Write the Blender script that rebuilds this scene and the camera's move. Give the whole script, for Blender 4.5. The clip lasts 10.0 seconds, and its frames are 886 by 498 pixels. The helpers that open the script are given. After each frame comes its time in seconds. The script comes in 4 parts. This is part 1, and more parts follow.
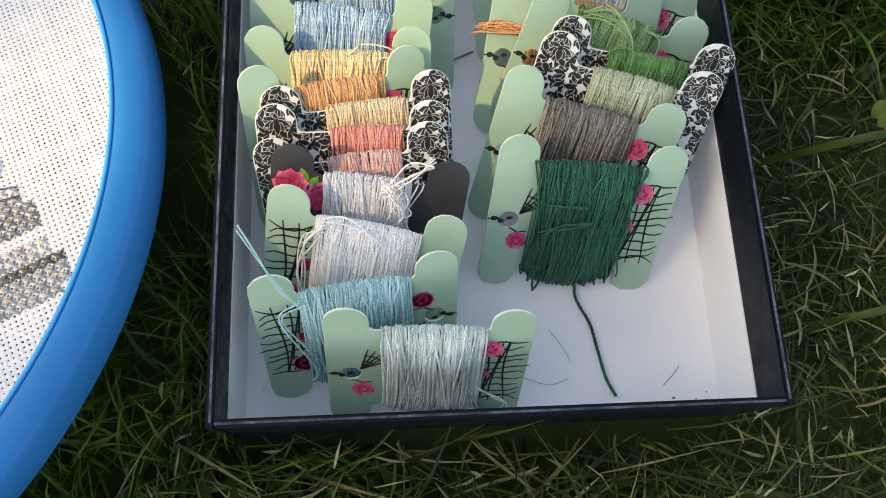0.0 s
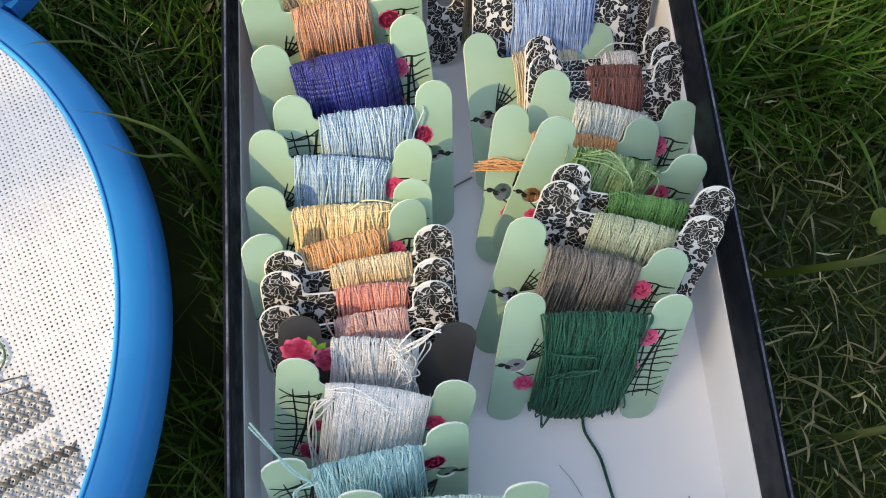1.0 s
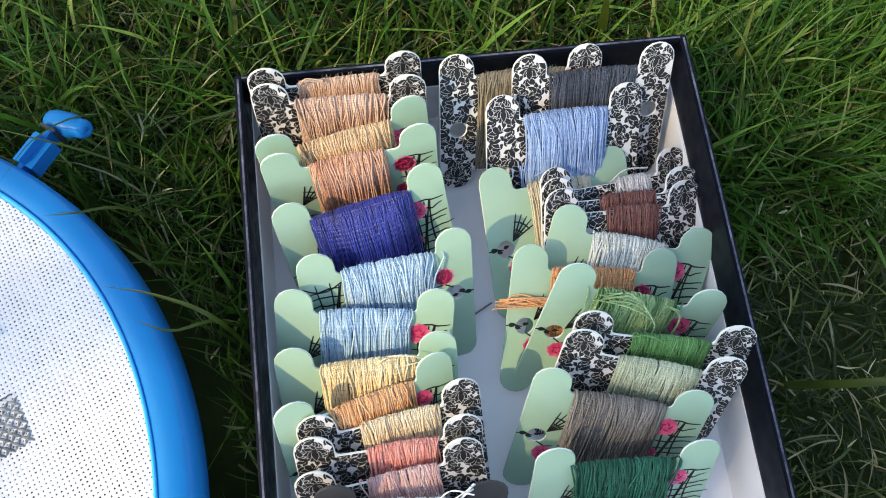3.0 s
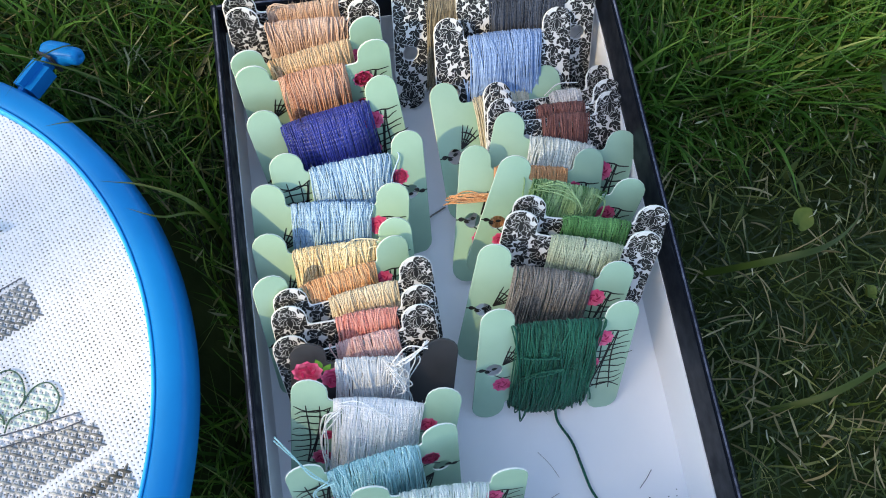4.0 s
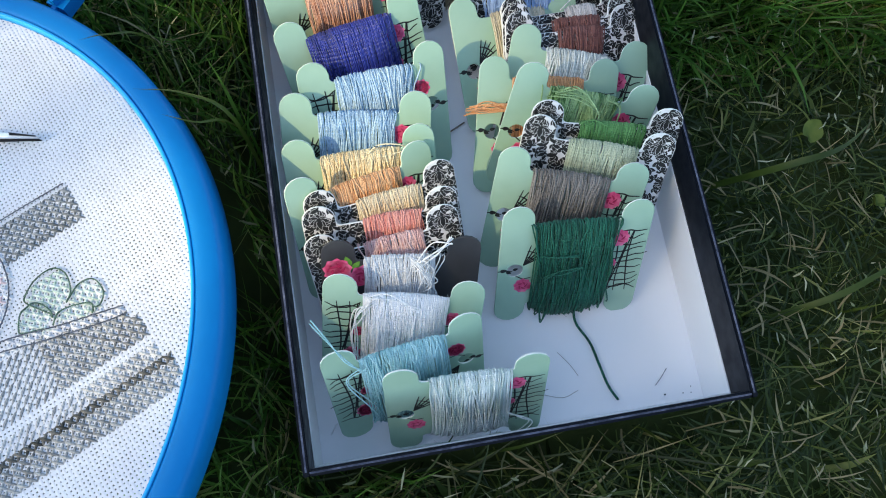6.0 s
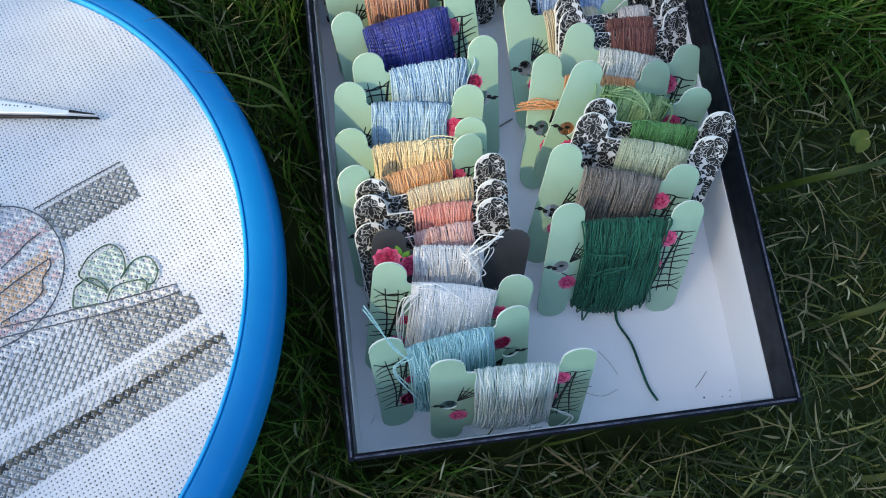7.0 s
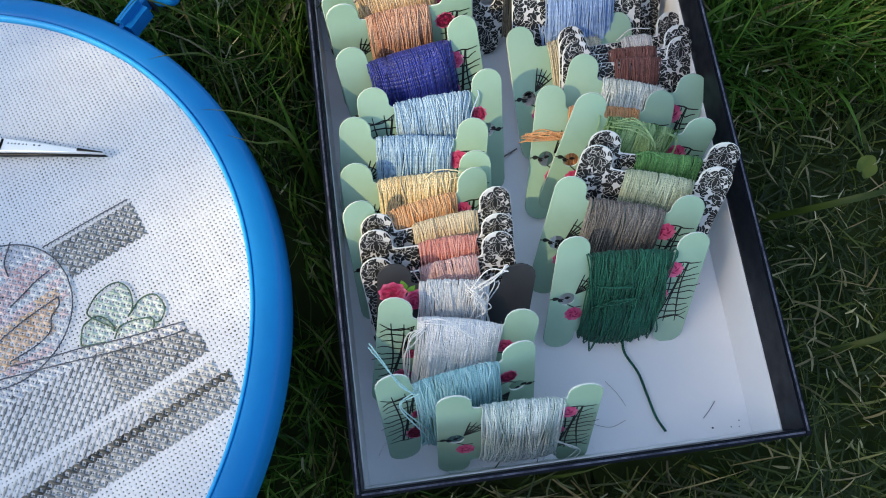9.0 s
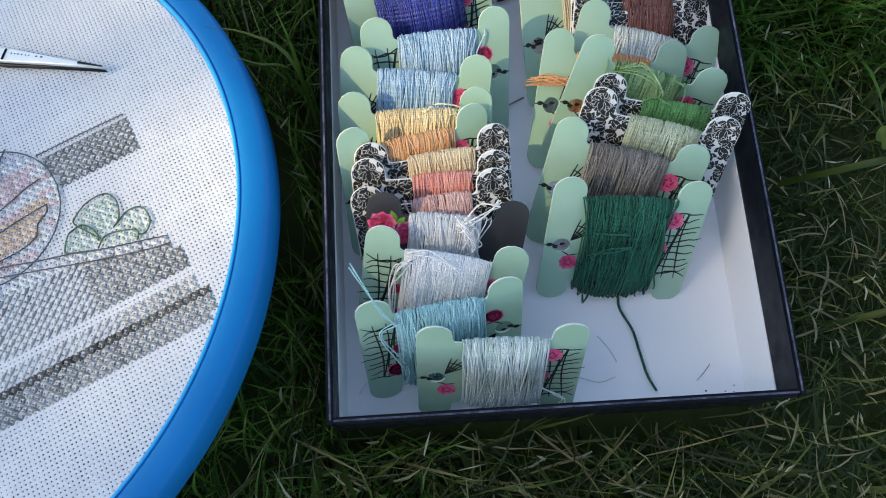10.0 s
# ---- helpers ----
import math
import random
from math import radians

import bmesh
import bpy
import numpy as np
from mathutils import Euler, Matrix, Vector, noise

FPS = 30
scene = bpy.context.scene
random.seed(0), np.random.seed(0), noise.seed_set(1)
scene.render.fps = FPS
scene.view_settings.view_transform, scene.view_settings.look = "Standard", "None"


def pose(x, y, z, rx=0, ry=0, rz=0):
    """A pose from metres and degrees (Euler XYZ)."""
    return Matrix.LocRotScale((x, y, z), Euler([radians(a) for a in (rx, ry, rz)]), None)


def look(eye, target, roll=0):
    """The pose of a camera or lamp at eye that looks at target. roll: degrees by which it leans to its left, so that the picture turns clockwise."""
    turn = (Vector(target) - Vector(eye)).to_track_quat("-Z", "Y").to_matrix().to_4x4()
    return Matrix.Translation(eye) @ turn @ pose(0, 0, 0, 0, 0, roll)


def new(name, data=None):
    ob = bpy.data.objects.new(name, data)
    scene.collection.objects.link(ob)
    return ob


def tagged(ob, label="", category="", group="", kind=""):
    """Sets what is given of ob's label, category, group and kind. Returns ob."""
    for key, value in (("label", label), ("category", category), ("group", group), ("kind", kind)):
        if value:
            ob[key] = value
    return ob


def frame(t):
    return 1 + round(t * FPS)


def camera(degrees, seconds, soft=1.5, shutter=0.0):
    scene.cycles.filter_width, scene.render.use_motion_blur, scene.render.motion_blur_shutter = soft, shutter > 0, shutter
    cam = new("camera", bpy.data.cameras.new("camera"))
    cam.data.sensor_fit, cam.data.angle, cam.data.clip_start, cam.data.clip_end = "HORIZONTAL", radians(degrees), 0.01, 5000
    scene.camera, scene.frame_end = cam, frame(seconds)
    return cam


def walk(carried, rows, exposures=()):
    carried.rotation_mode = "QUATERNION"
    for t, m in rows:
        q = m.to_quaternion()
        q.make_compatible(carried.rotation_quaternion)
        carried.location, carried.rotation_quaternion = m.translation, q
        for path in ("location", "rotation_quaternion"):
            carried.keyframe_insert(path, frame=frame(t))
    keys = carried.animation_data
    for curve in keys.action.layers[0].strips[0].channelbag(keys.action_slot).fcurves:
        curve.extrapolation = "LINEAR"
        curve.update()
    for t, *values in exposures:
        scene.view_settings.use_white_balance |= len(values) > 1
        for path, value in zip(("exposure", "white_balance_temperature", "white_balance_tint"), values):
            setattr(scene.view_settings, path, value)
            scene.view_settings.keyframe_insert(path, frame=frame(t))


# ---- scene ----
cam = camera(60.45, 10.0, soft=1.0)
PATH = [
    (0, (0.03191, -0.00840, 0.16523), (0.04704, 0.04703, -0.02634), 13.24),
    (0.5, (0.02998, 0.00539, 0.16669), (0.04738, 0.05642, -0.02591), 16.24),
    (1, (0.03148, 0.02263, 0.17480), (0.04730, 0.07661, -0.01712), 11.97),
    (1.5, (0.02855, 0.04361, 0.17770), (0.04728, 0.09761, -0.01396), 13.03),
    (2, (0.03144, 0.06234, 0.18625), (0.05101, 0.12179, -0.00370), 10.94),
    (2.2, (0.03263, 0.06428, 0.18449), (0.04930, 0.12410, -0.00563), 8.13),
    (3.3, (0.02938, 0.04522, 0.18671), (0.04399, 0.09657, -0.00604), 8.99),
    (3.5, (0.03043, 0.03847, 0.19132), (0.04746, 0.09015, -0.00114), 11.07),
    (4, (0.03050, 0.02219, 0.20210), (0.05090, 0.07483, 0.01023), 12.45),
    (4.5, (0.02985, 0.01174, 0.19929), (0.05035, 0.05942, 0.00614), 13.45),
    (5, (0.03238, 0.00637, 0.19709), (0.05170, 0.05143, 0.00320), 12.56),
    (5.5, (0.02786, 0.00407, 0.20143), (0.04588, 0.05017, 0.00765), 11.32),
    (6.8, (0.01502, 0.00295, 0.20502), (0.03246, 0.05119, 0.01171), 12.29),
    (7, (0.01299, 0.00196, 0.20415), (0.02863, 0.05045, 0.01075), 10.90),
    (7.5, (0.01473, 0.00406, 0.20413), (0.02950, 0.05300, 0.01077), 9.82),
    (8, (0.01387, 0.00424, 0.20451), (0.02910, 0.05381, 0.01135), 9.90),
    (8.5, (0.01369, 0.00497, 0.20611), (0.02857, 0.05663, 0.01347), 8.70),
    (9, (0.01476, 0.00746, 0.20607), (0.02814, 0.05872, 0.01321), 7.24),
    (9.5, (0.01482, 0.00771, 0.20458), (0.02905, 0.06054, 0.01220), 7.75),
    (9.7, (0.01560, 0.00948, 0.20535), (0.02823, 0.06069, 0.01243), 6.94),
    (9.9, (0.01932, -0.00075, 0.20104), (0.02856, 0.05162, 0.00824), 4.87),
    (10, (0.02210, -0.00928, 0.19754), (0.02850, 0.04462, 0.00505), 3.35),
]
EXPOSURES = [(0.0, -0.16, 9500, 11), (0.5, -0.08, 9400, 11), (1.0, -0.24, 8900, 10), (1.5, -0.30, 8400, 10), (2.0, -0.12, 8200, 10), (3.5, -0.06, 7350, 7), (4.5, -0.18, 7050, 6), (5.5, -0.19, 7000, 4), (7.5, -0.39, 7050, 5), (10.0, -0.42, 7350, 6)]
walk(cam, [(t, look(eye, target, roll)) for t, eye, target, roll in PATH], EXPOSURES)

# ---- light: open sky, low hazy sun from the hoop's side ----
SUN_TO = Vector((-0.70, -0.26, 0.64)).normalized()
world = bpy.data.worlds.new("sky")
scene.world = world
world.use_nodes = True
wn = world.node_tree.nodes
sky = wn.new("ShaderNodeTexSky")
sky.sky_type = "NISHITA"
sky.sun_disc = False
sky.sun_elevation = math.asin(SUN_TO.z)
sky.sun_rotation = math.atan2(SUN_TO.x, SUN_TO.y)
world.node_tree.links.new(sky.outputs[0], wn["Background"].inputs[0])
wn["Background"].inputs[1].default_value = 0.42
sun = new("sun", bpy.data.lights.new("sun", "SUN"))
sun.data.energy, sun.data.angle, sun.data.color = 4.0, radians(0.55), (1.0, 0.80, 0.50)
sun.matrix_world = look(SUN_TO * 5, (0, 0, 0))

MM = 0.001
TREE_X, TREE_Y, TREE_SEED = 0.16, -0.99, 19


# ---- materials ----
def material(name, rough=0.6, metal=0.0, spec=0.5):
    m = bpy.data.materials.new(name)
    m.use_nodes = True
    b = m.node_tree.nodes["Principled BSDF"]
    b.inputs["Roughness"].default_value = rough
    b.inputs["Metallic"].default_value = metal
    b.inputs["Specular IOR Level"].default_value = spec
    return m, m.node_tree.nodes, m.node_tree.links, b


def ramp(nodes, stops):
    r = nodes.new("ShaderNodeValToRGB")
    el = r.color_ramp.elements
    while len(el) < len(stops):
        el.new(0.5)
    for e, (p, c) in zip(el, stops):
        e.position, e.color = p, (*c, 1)
    return r


def noise_node(nodes, links, scale, detail=4.0, coord="Object", rough=0.5):
    tc = nodes.new("ShaderNodeTexCoord")
    n = nodes.new("ShaderNodeTexNoise")
    n.inputs["Scale"].default_value = scale
    n.inputs["Detail"].default_value = detail
    n.inputs["Roughness"].default_value = rough
    links.new(tc.outputs[coord], n.inputs["Vector"])
    return n


def bump(nodes, links, height, b, strength, distance):
    u = nodes.new("ShaderNodeBump")
    u.inputs["Strength"].default_value = strength
    u.inputs["Distance"].default_value = distance
    links.new(height, u.inputs["Height"])
    links.new(u.outputs[0], b.inputs["Normal"])
    return u


def mottled(name, c1, c2, scale, rough=0.6, bump_scale=0, bump_mm=0.05, spec=0.5, metal=0.0):
    """Two close colours mixed by noise at one scale, with finer relief."""
    m, n, l, b = material(name, rough, metal, spec)
    a = noise_node(n, l, scale, 6, rough=0.6)
    r = ramp(n, [(0.3, c1), (0.7, c2)])
    l.new(a.outputs[0], r.inputs[0])
    l.new(r.outputs[0], b.inputs["Base Color"])
    if bump_scale:
        f = noise_node(n, l, bump_scale, 3)
        bump(n, l, f.outputs[0], b, 0.5, bump_mm * MM)
    return m


def floss(name, c1, c2, patch=60.0, sheen=0.08, fibre=0.34, gloss=0.35, thin=0.06, rough=0.6):
    """Stranded cotton: twisted fibres along each strand, strand-to-strand and patchy colour change."""
    c1, c2 = (tuple(min(0.95, q * k) for q in c) for c, k in ((c1, 1.0), (c2, 1.24)))
    m, n, l, b = material(name, rough, 0.0, 0.28)
    b.inputs["Sheen Weight"].default_value = sheen
    b.inputs["Sheen Roughness"].default_value = 0.4
    geo = n.new("ShaderNodeNewGeometry")
    a = noise_node(n, l, patch, 2)
    mix = n.new("ShaderNodeMath")
    mix.operation = "MULTIPLY_ADD"
    mix.inputs[1].default_value = 0.55
    l.new(geo.outputs["Random Per Island"], mix.inputs[0])
    l.new(a.outputs[0], mix.inputs[2])
    r = ramp(n, [(0.46, c1), (0.92, c2)])
    l.new(mix.outputs[0], r.inputs[0])
    uv = n.new("ShaderNodeTexCoord")
    w = n.new("ShaderNodeTexWave")
    w.wave_type, w.bands_direction = "BANDS", "DIAGONAL"
    w.inputs["Scale"].default_value = 1.0
    w.inputs["Distortion"].default_value = 2.2
    w.inputs["Detail"].default_value = 2.0
    l.new(uv.outputs["UV"], w.inputs["Vector"])
    hv = n.new("ShaderNodeMixRGB")
    hv.blend_type = "MULTIPLY"
    hv.inputs[0].default_value = fibre
    # grooves of the twist darkened in the base colour, as painted shade
    fr = ramp(n, [(0.0, (0.55, 0.55, 0.55)), (0.6, (1, 1, 1))])
    l.new(w.outputs["Fac"], fr.inputs[0])
    l.new(r.outputs[0], hv.inputs[1])
    l.new(fr.outputs[0], hv.inputs[2])
    l.new(hv.outputs[0], b.inputs["Base Color"])
    bump(n, l, w.outputs["Fac"], b, 0.8, 0.14 * MM)
    b.inputs["Specular IOR Level"].default_value = gloss
    t = n.new("ShaderNodeBsdfTranslucent")
    l.new(hv.outputs[0], t.inputs["Color"])
    mx = n.new("ShaderNodeMixShader")
    mx.inputs[0].default_value = thin
    l.new(b.outputs[0], mx.inputs[1])
    l.new(t.outputs[0], mx.inputs[2])
    l.new(mx.outputs[0], n["Material Output"].inputs["Surface"])
    return m


M_CARD = mottled("mint_card", (0.295, 0.485, 0.365), (0.385, 0.575, 0.445), 38, 0.45, 900, 0.02)
M_CARD_BLACK = mottled("black_card", (0.025, 0.025, 0.03), (0.04, 0.04, 0.045), 90, 0.5, 900, 0.02)
M_CARD_WHITE = mottled("white_card", (0.76, 0.76, 0.78), (0.82, 0.82, 0.82), 90, 0.4, 900, 0.02)
M_CUT = mottled("pale_cut_card", (0.72, 0.76, 0.72), (0.82, 0.83, 0.80), 200, 0.7)
M_INK = mottled("black_ink", (0.004, 0.005, 0.006), (0.012, 0.013, 0.014), 300, 0.5)
M_PINK = mottled("pink_ink", (0.74, 0.035, 0.19), (0.92, 0.24, 0.42), 700, 0.5)
M_PINK_DARK = mottled("deep_pink_ink", (0.40, 0.01, 0.07), (0.62, 0.03, 0.14), 500, 0.5)
M_LEAF_INK = mottled("leaf_green_ink", (0.05, 0.20, 0.02), (0.16, 0.36, 0.05), 500, 0.5)
M_PAPER = mottled("white_box_paper", (0.86, 0.87, 0.90), (0.90, 0.90, 0.92), 40, 0.55, 700, 0.03)
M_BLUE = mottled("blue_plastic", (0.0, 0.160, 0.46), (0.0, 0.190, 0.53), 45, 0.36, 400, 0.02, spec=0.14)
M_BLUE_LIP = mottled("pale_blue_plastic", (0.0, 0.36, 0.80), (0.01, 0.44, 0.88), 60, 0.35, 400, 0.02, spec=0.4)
M_STEEL = mottled("polished_steel", (0.86, 0.86, 0.86), (0.93, 0.93, 0.92), 120, 0.5, 600, 0.01, metal=1.0)
# near-black steel: screw and engraving, and painted shade on blade edge and tip
M_STEEL_DARK = mottled("shaded_steel", (0.02, 0.02, 0.022), (0.05, 0.05, 0.05), 120, 0.35, 600, 0.01, metal=1.0)
M_CLOTH = mottled("white_linen", (0.70, 0.71, 0.76), (0.80, 0.81, 0.84), 60, 0.85, 2500, 0.04, spec=0.2)
M_SOIL = mottled("turf_soil", (0.014, 0.024, 0.007), (0.045, 0.065, 0.020), 25, 0.95, 300, 1.0, spec=0.1)
M_SPECK = mottled("grey_speck", (0.05, 0.06, 0.07), (0.12, 0.13, 0.14), 500, 0.8)


def navy_paper():
    m, n, l, b = material("navy_box_paper", 0.45, 0.0, 0.2)
    a = noise_node(n, l, 55, 7, rough=0.65)
    r = ramp(n, [(0.30, (0.002, 0.003, 0.006)), (0.62, (0.004, 0.006, 0.012)), (0.80, (0.010, 0.013, 0.023))])
    l.new(a.outputs[0], r.inputs[0])
    l.new(r.outputs[0], b.inputs["Base Color"])
    f = noise_node(n, l, 260, 4)
    rr = ramp(n, [(0.3, (0.28, 0.28, 0.28)), (0.7, (0.55, 0.55, 0.55))])
    l.new(f.outputs[0], rr.inputs[0])
    l.new(rr.outputs[0], b.inputs["Roughness"])
    bump(n, l, a.outputs[0], b, 0.4, 0.3 * MM)
    return m


def worn_edge():
    m, n, l, b = material("worn_navy_edge", 0.6, 0.0, 0.4)
    a = noise_node(n, l, 160, 8, rough=0.75)
    r = ramp(n, [(0.40, (0.02, 0.024, 0.045)), (0.56, (0.10, 0.11, 0.16)), (0.72, (0.26, 0.27, 0.33))])
    l.new(a.outputs[0], r.inputs[0])
    l.new(r.outputs[0], b.inputs["Base Color"])
    return m


def grass_material(name, stops, trans=0.35):
    m, n, l, b = material(name, 0.48, 0.0, 0.4)
    geo = n.new("ShaderNodeNewGeometry")
    r = ramp(n, stops)
    l.new(geo.outputs["Random Per Island"], r.inputs[0])
    a = noise_node(n, l, 60, 3)
    hv = n.new("ShaderNodeMixRGB")
    hv.blend_type = "MULTIPLY"
    hv.inputs[0].default_value = 0.6
    fr = ramp(n, [(0.3, (0.45, 0.5, 0.4)), (0.65, (1, 1, 1))])
    l.new(a.outputs[0], fr.inputs[0])
    l.new(r.outputs[0], hv.inputs[1])
    l.new(fr.outputs[0], hv.inputs[2])
    l.new(hv.outputs[0], b.inputs["Base Color"])
    t = n.new("ShaderNodeBsdfTranslucent")
    l.new(hv.outputs[0], t.inputs["Color"])
    mx = n.new("ShaderNodeMixShader")
    mx.inputs[0].default_value = trans
    l.new(b.outputs[0], mx.inputs[1])
    l.new(t.outputs[0], mx.inputs[2])
    l.new(mx.outputs[0], n["Material Output"].inputs["Surface"])
    return m


M_NAVY = navy_paper()
M_WORN = worn_edge()
M_GRASS = grass_material("grass", [(0.0, (0.014, 0.032, 0.005)), (0.4, (0.032, 0.062, 0.009)), (0.75, (0.070, 0.112, 0.017)), (0.93, (0.17, 0.21, 0.045)), (1.0, (0.40, 0.38, 0.15))])
M_STRAW = grass_material("dry_straw", [(0.0, (0.10, 0.09, 0.035)), (0.5, (0.21, 0.18, 0.08)), (1.0, (0.36, 0.31, 0.17))], 0.2)


# ---- mesh helpers ----
def mesh_of(name, verts, faces, mats=(), smooth=False):
    me = bpy.data.meshes.new(name)
    me.from_pydata(verts, [], faces)
    for m in mats:
        me.materials.append(m)
    if smooth:
        me.polygons.foreach_set("use_smooth", [True] * len(me.polygons))
    me.update()
    return me


def piece(name, me, parent=None, label="", at=None):
    ob = new(name, me)
    ob.parent = parent
    if at is not None:
        ob.matrix_basis = at
    return tagged(ob, label) if label else ob


def thing(name, m, label, category, group=""):
    return_ob = new(name)
    return_ob.empty_display_size = 0.005
    return_ob.matrix_basis = m
    return tagged(return_ob, label, category, group)


def tubes(name, paths, radius, sides, mat, closed=False, flat=1.0, uv_len=0.62):
    """Tubes along equal-length paths (count, steps, 3) as one mesh, with a UV that runs along and round each."""
    P = np.asarray(paths, float)
    if P.ndim == 2:
        P = P[None]
    n, k, _ = P.shape
    if closed:
        T = np.roll(P, -1, 1) - np.roll(P, 1, 1)
    else:
        T = np.gradient(P, axis=1)
    T /= np.linalg.norm(T, axis=2, keepdims=True) + 1e-12
    ref = np.zeros_like(T)
    ref[..., 0] = 1.0
    flip = np.abs(T[..., 0]) > 0.8
    ref[flip] = (0, 0.3, 1.0)
    A = np.cross(T, ref)
    A /= np.linalg.norm(A, axis=2, keepdims=True) + 1e-12
    B = np.cross(T, A)
    r = np.broadcast_to(np.asarray(radius, float), (n, k))[..., None]
    rings = []
    for i in range(sides):
        a = 2 * math.pi * i / sides
        rings.append(P + r * (math.cos(a) * A * flat + math.sin(a) * B))
    V = np.stack(rings, 2).reshape(-1, 3)
    seg = k if closed else k - 1
    i, j, s = np.meshgrid(np.arange(n), np.arange(seg), np.arange(sides), indexing="ij")
    j2, s2 = (j + 1) % k, (s + 1) % sides
    F = np.stack([(i * k + j) * sides + s, (i * k + j) * sides + s2, (i * k + j2) * sides + s2, (i * k + j2) * sides + s], -1).reshape(-1, 4)
    me = mesh_of(name, V.tolist(), F.tolist(), [mat], True)
    step = np.linalg.norm(np.diff(P, axis=1), axis=2).mean() / MM
    U = np.stack([j, j, j + 1, j + 1], -1) * step * uv_len
    W = np.stack([s, s + 1, s + 1, s], -1) / sides
    me.uv_layers.new(name="UVMap").data.foreach_set("uv", np.stack([U, W], -1).astype(np.float32).ravel())
    return me


def spline(points, n):
    """Catmull-Rom through a few points."""
    p = [Vector(q) for q in points]
    p = [p[0] * 2 - p[1]] + p + [p[-1] * 2 - p[-2]]
    out = []
    for a in np.linspace(0, len(p) - 3 - 1e-6, n):
        i, t = int(a), a - int(a)
        a0, a1, a2, a3 = p[i:i + 4]
        out.append(0.5 * ((2 * a1) + (a2 - a0) * t + (2 * a0 - 5 * a1 + 4 * a2 - a3) * t * t + (3 * a1 - a0 - 3 * a2 + a3) * t ** 3))
    return np.array([tuple(q) for q in out])


def box_mesh(name, x0, x1, y0, y1, z0, z1, mat, bevel=0.0):
    bm = bmesh.new()
    bmesh.ops.create_cube(bm, size=1)
    for v in bm.verts:
        v.co = Vector(((x0 + x1) / 2 + v.co.x * (x1 - x0), (y0 + y1) / 2 + v.co.y * (y1 - y0), (z0 + z1) / 2 + v.co.z * (z1 - z0)))
    if bevel:
        bmesh.ops.bevel(bm, geom=bm.edges[:], offset=bevel, segments=2, affect="EDGES")
    me = bpy.data.meshes.new(name)
    bm.to_mesh(me)
    bm.free()
    me.materials.append(mat)
    return me


def flat_shape(name, outlines, thick, mat, round_edge=0.0):
    """A sheet cut to outlines (holes included), in the xy plane, centred on z = 0."""
    cu = bpy.data.curves.new(name, "CURVE")
    cu.dimensions, cu.fill_mode = "2D", "BOTH"
    cu.extrude, cu.bevel_depth, cu.bevel_resolution = max(thick / 2 - round_edge, 0), round_edge, 1
    cu.offset = -round_edge
    for pts in outlines:
        s = cu.splines.new("POLY")
        s.points.add(len(pts) - 1)
        for q, (x, y) in zip(s.points, pts):
            q.co = (x, y, 0, 1)
        s.use_cyclic_u = True
    ob = bpy.data.objects.new(name, cu)
    scene.collection.objects.link(ob)
    me = bpy.data.meshes.new_from_object(ob.evaluated_get(bpy.context.evaluated_depsgraph_get()))
    bpy.data.objects.remove(ob)
    me.name = name
    me.materials.clear()
    me.materials.append(mat)
    return me


# ---- the ground and the turf ----
GROUND = -0.016
tagged(piece("ground", mesh_of("ground", [(-60, -60, GROUND), (60, -60, GROUND), (60, 60, GROUND), (-60, 60, GROUND)], [(0, 1, 2, 3)], [M_SOIL])),
       "dark soil and moss under a lawn", "ground", kind="structure")
HOOP_C = Vector((-0.1115, 0.049, 0.0216))
HOOP_N = Vector((-0.1020, 0.0991, 0.9898)).normalized()
HOOP_R = 0.1005
BOX_X, BOX_Y, BOX_H = 0.1062, 0.1432, 0.028


def blocked(x, y, pad, under=0.0):
    in_box = (x > -pad) & (x < BOX_X + pad) & (y > -pad) & (y < BOX_Y + pad)
    return in_box | (np.hypot(x - HOOP_C.x, y - HOOP_C.y) < HOOP_R + pad * 0.5 - under)


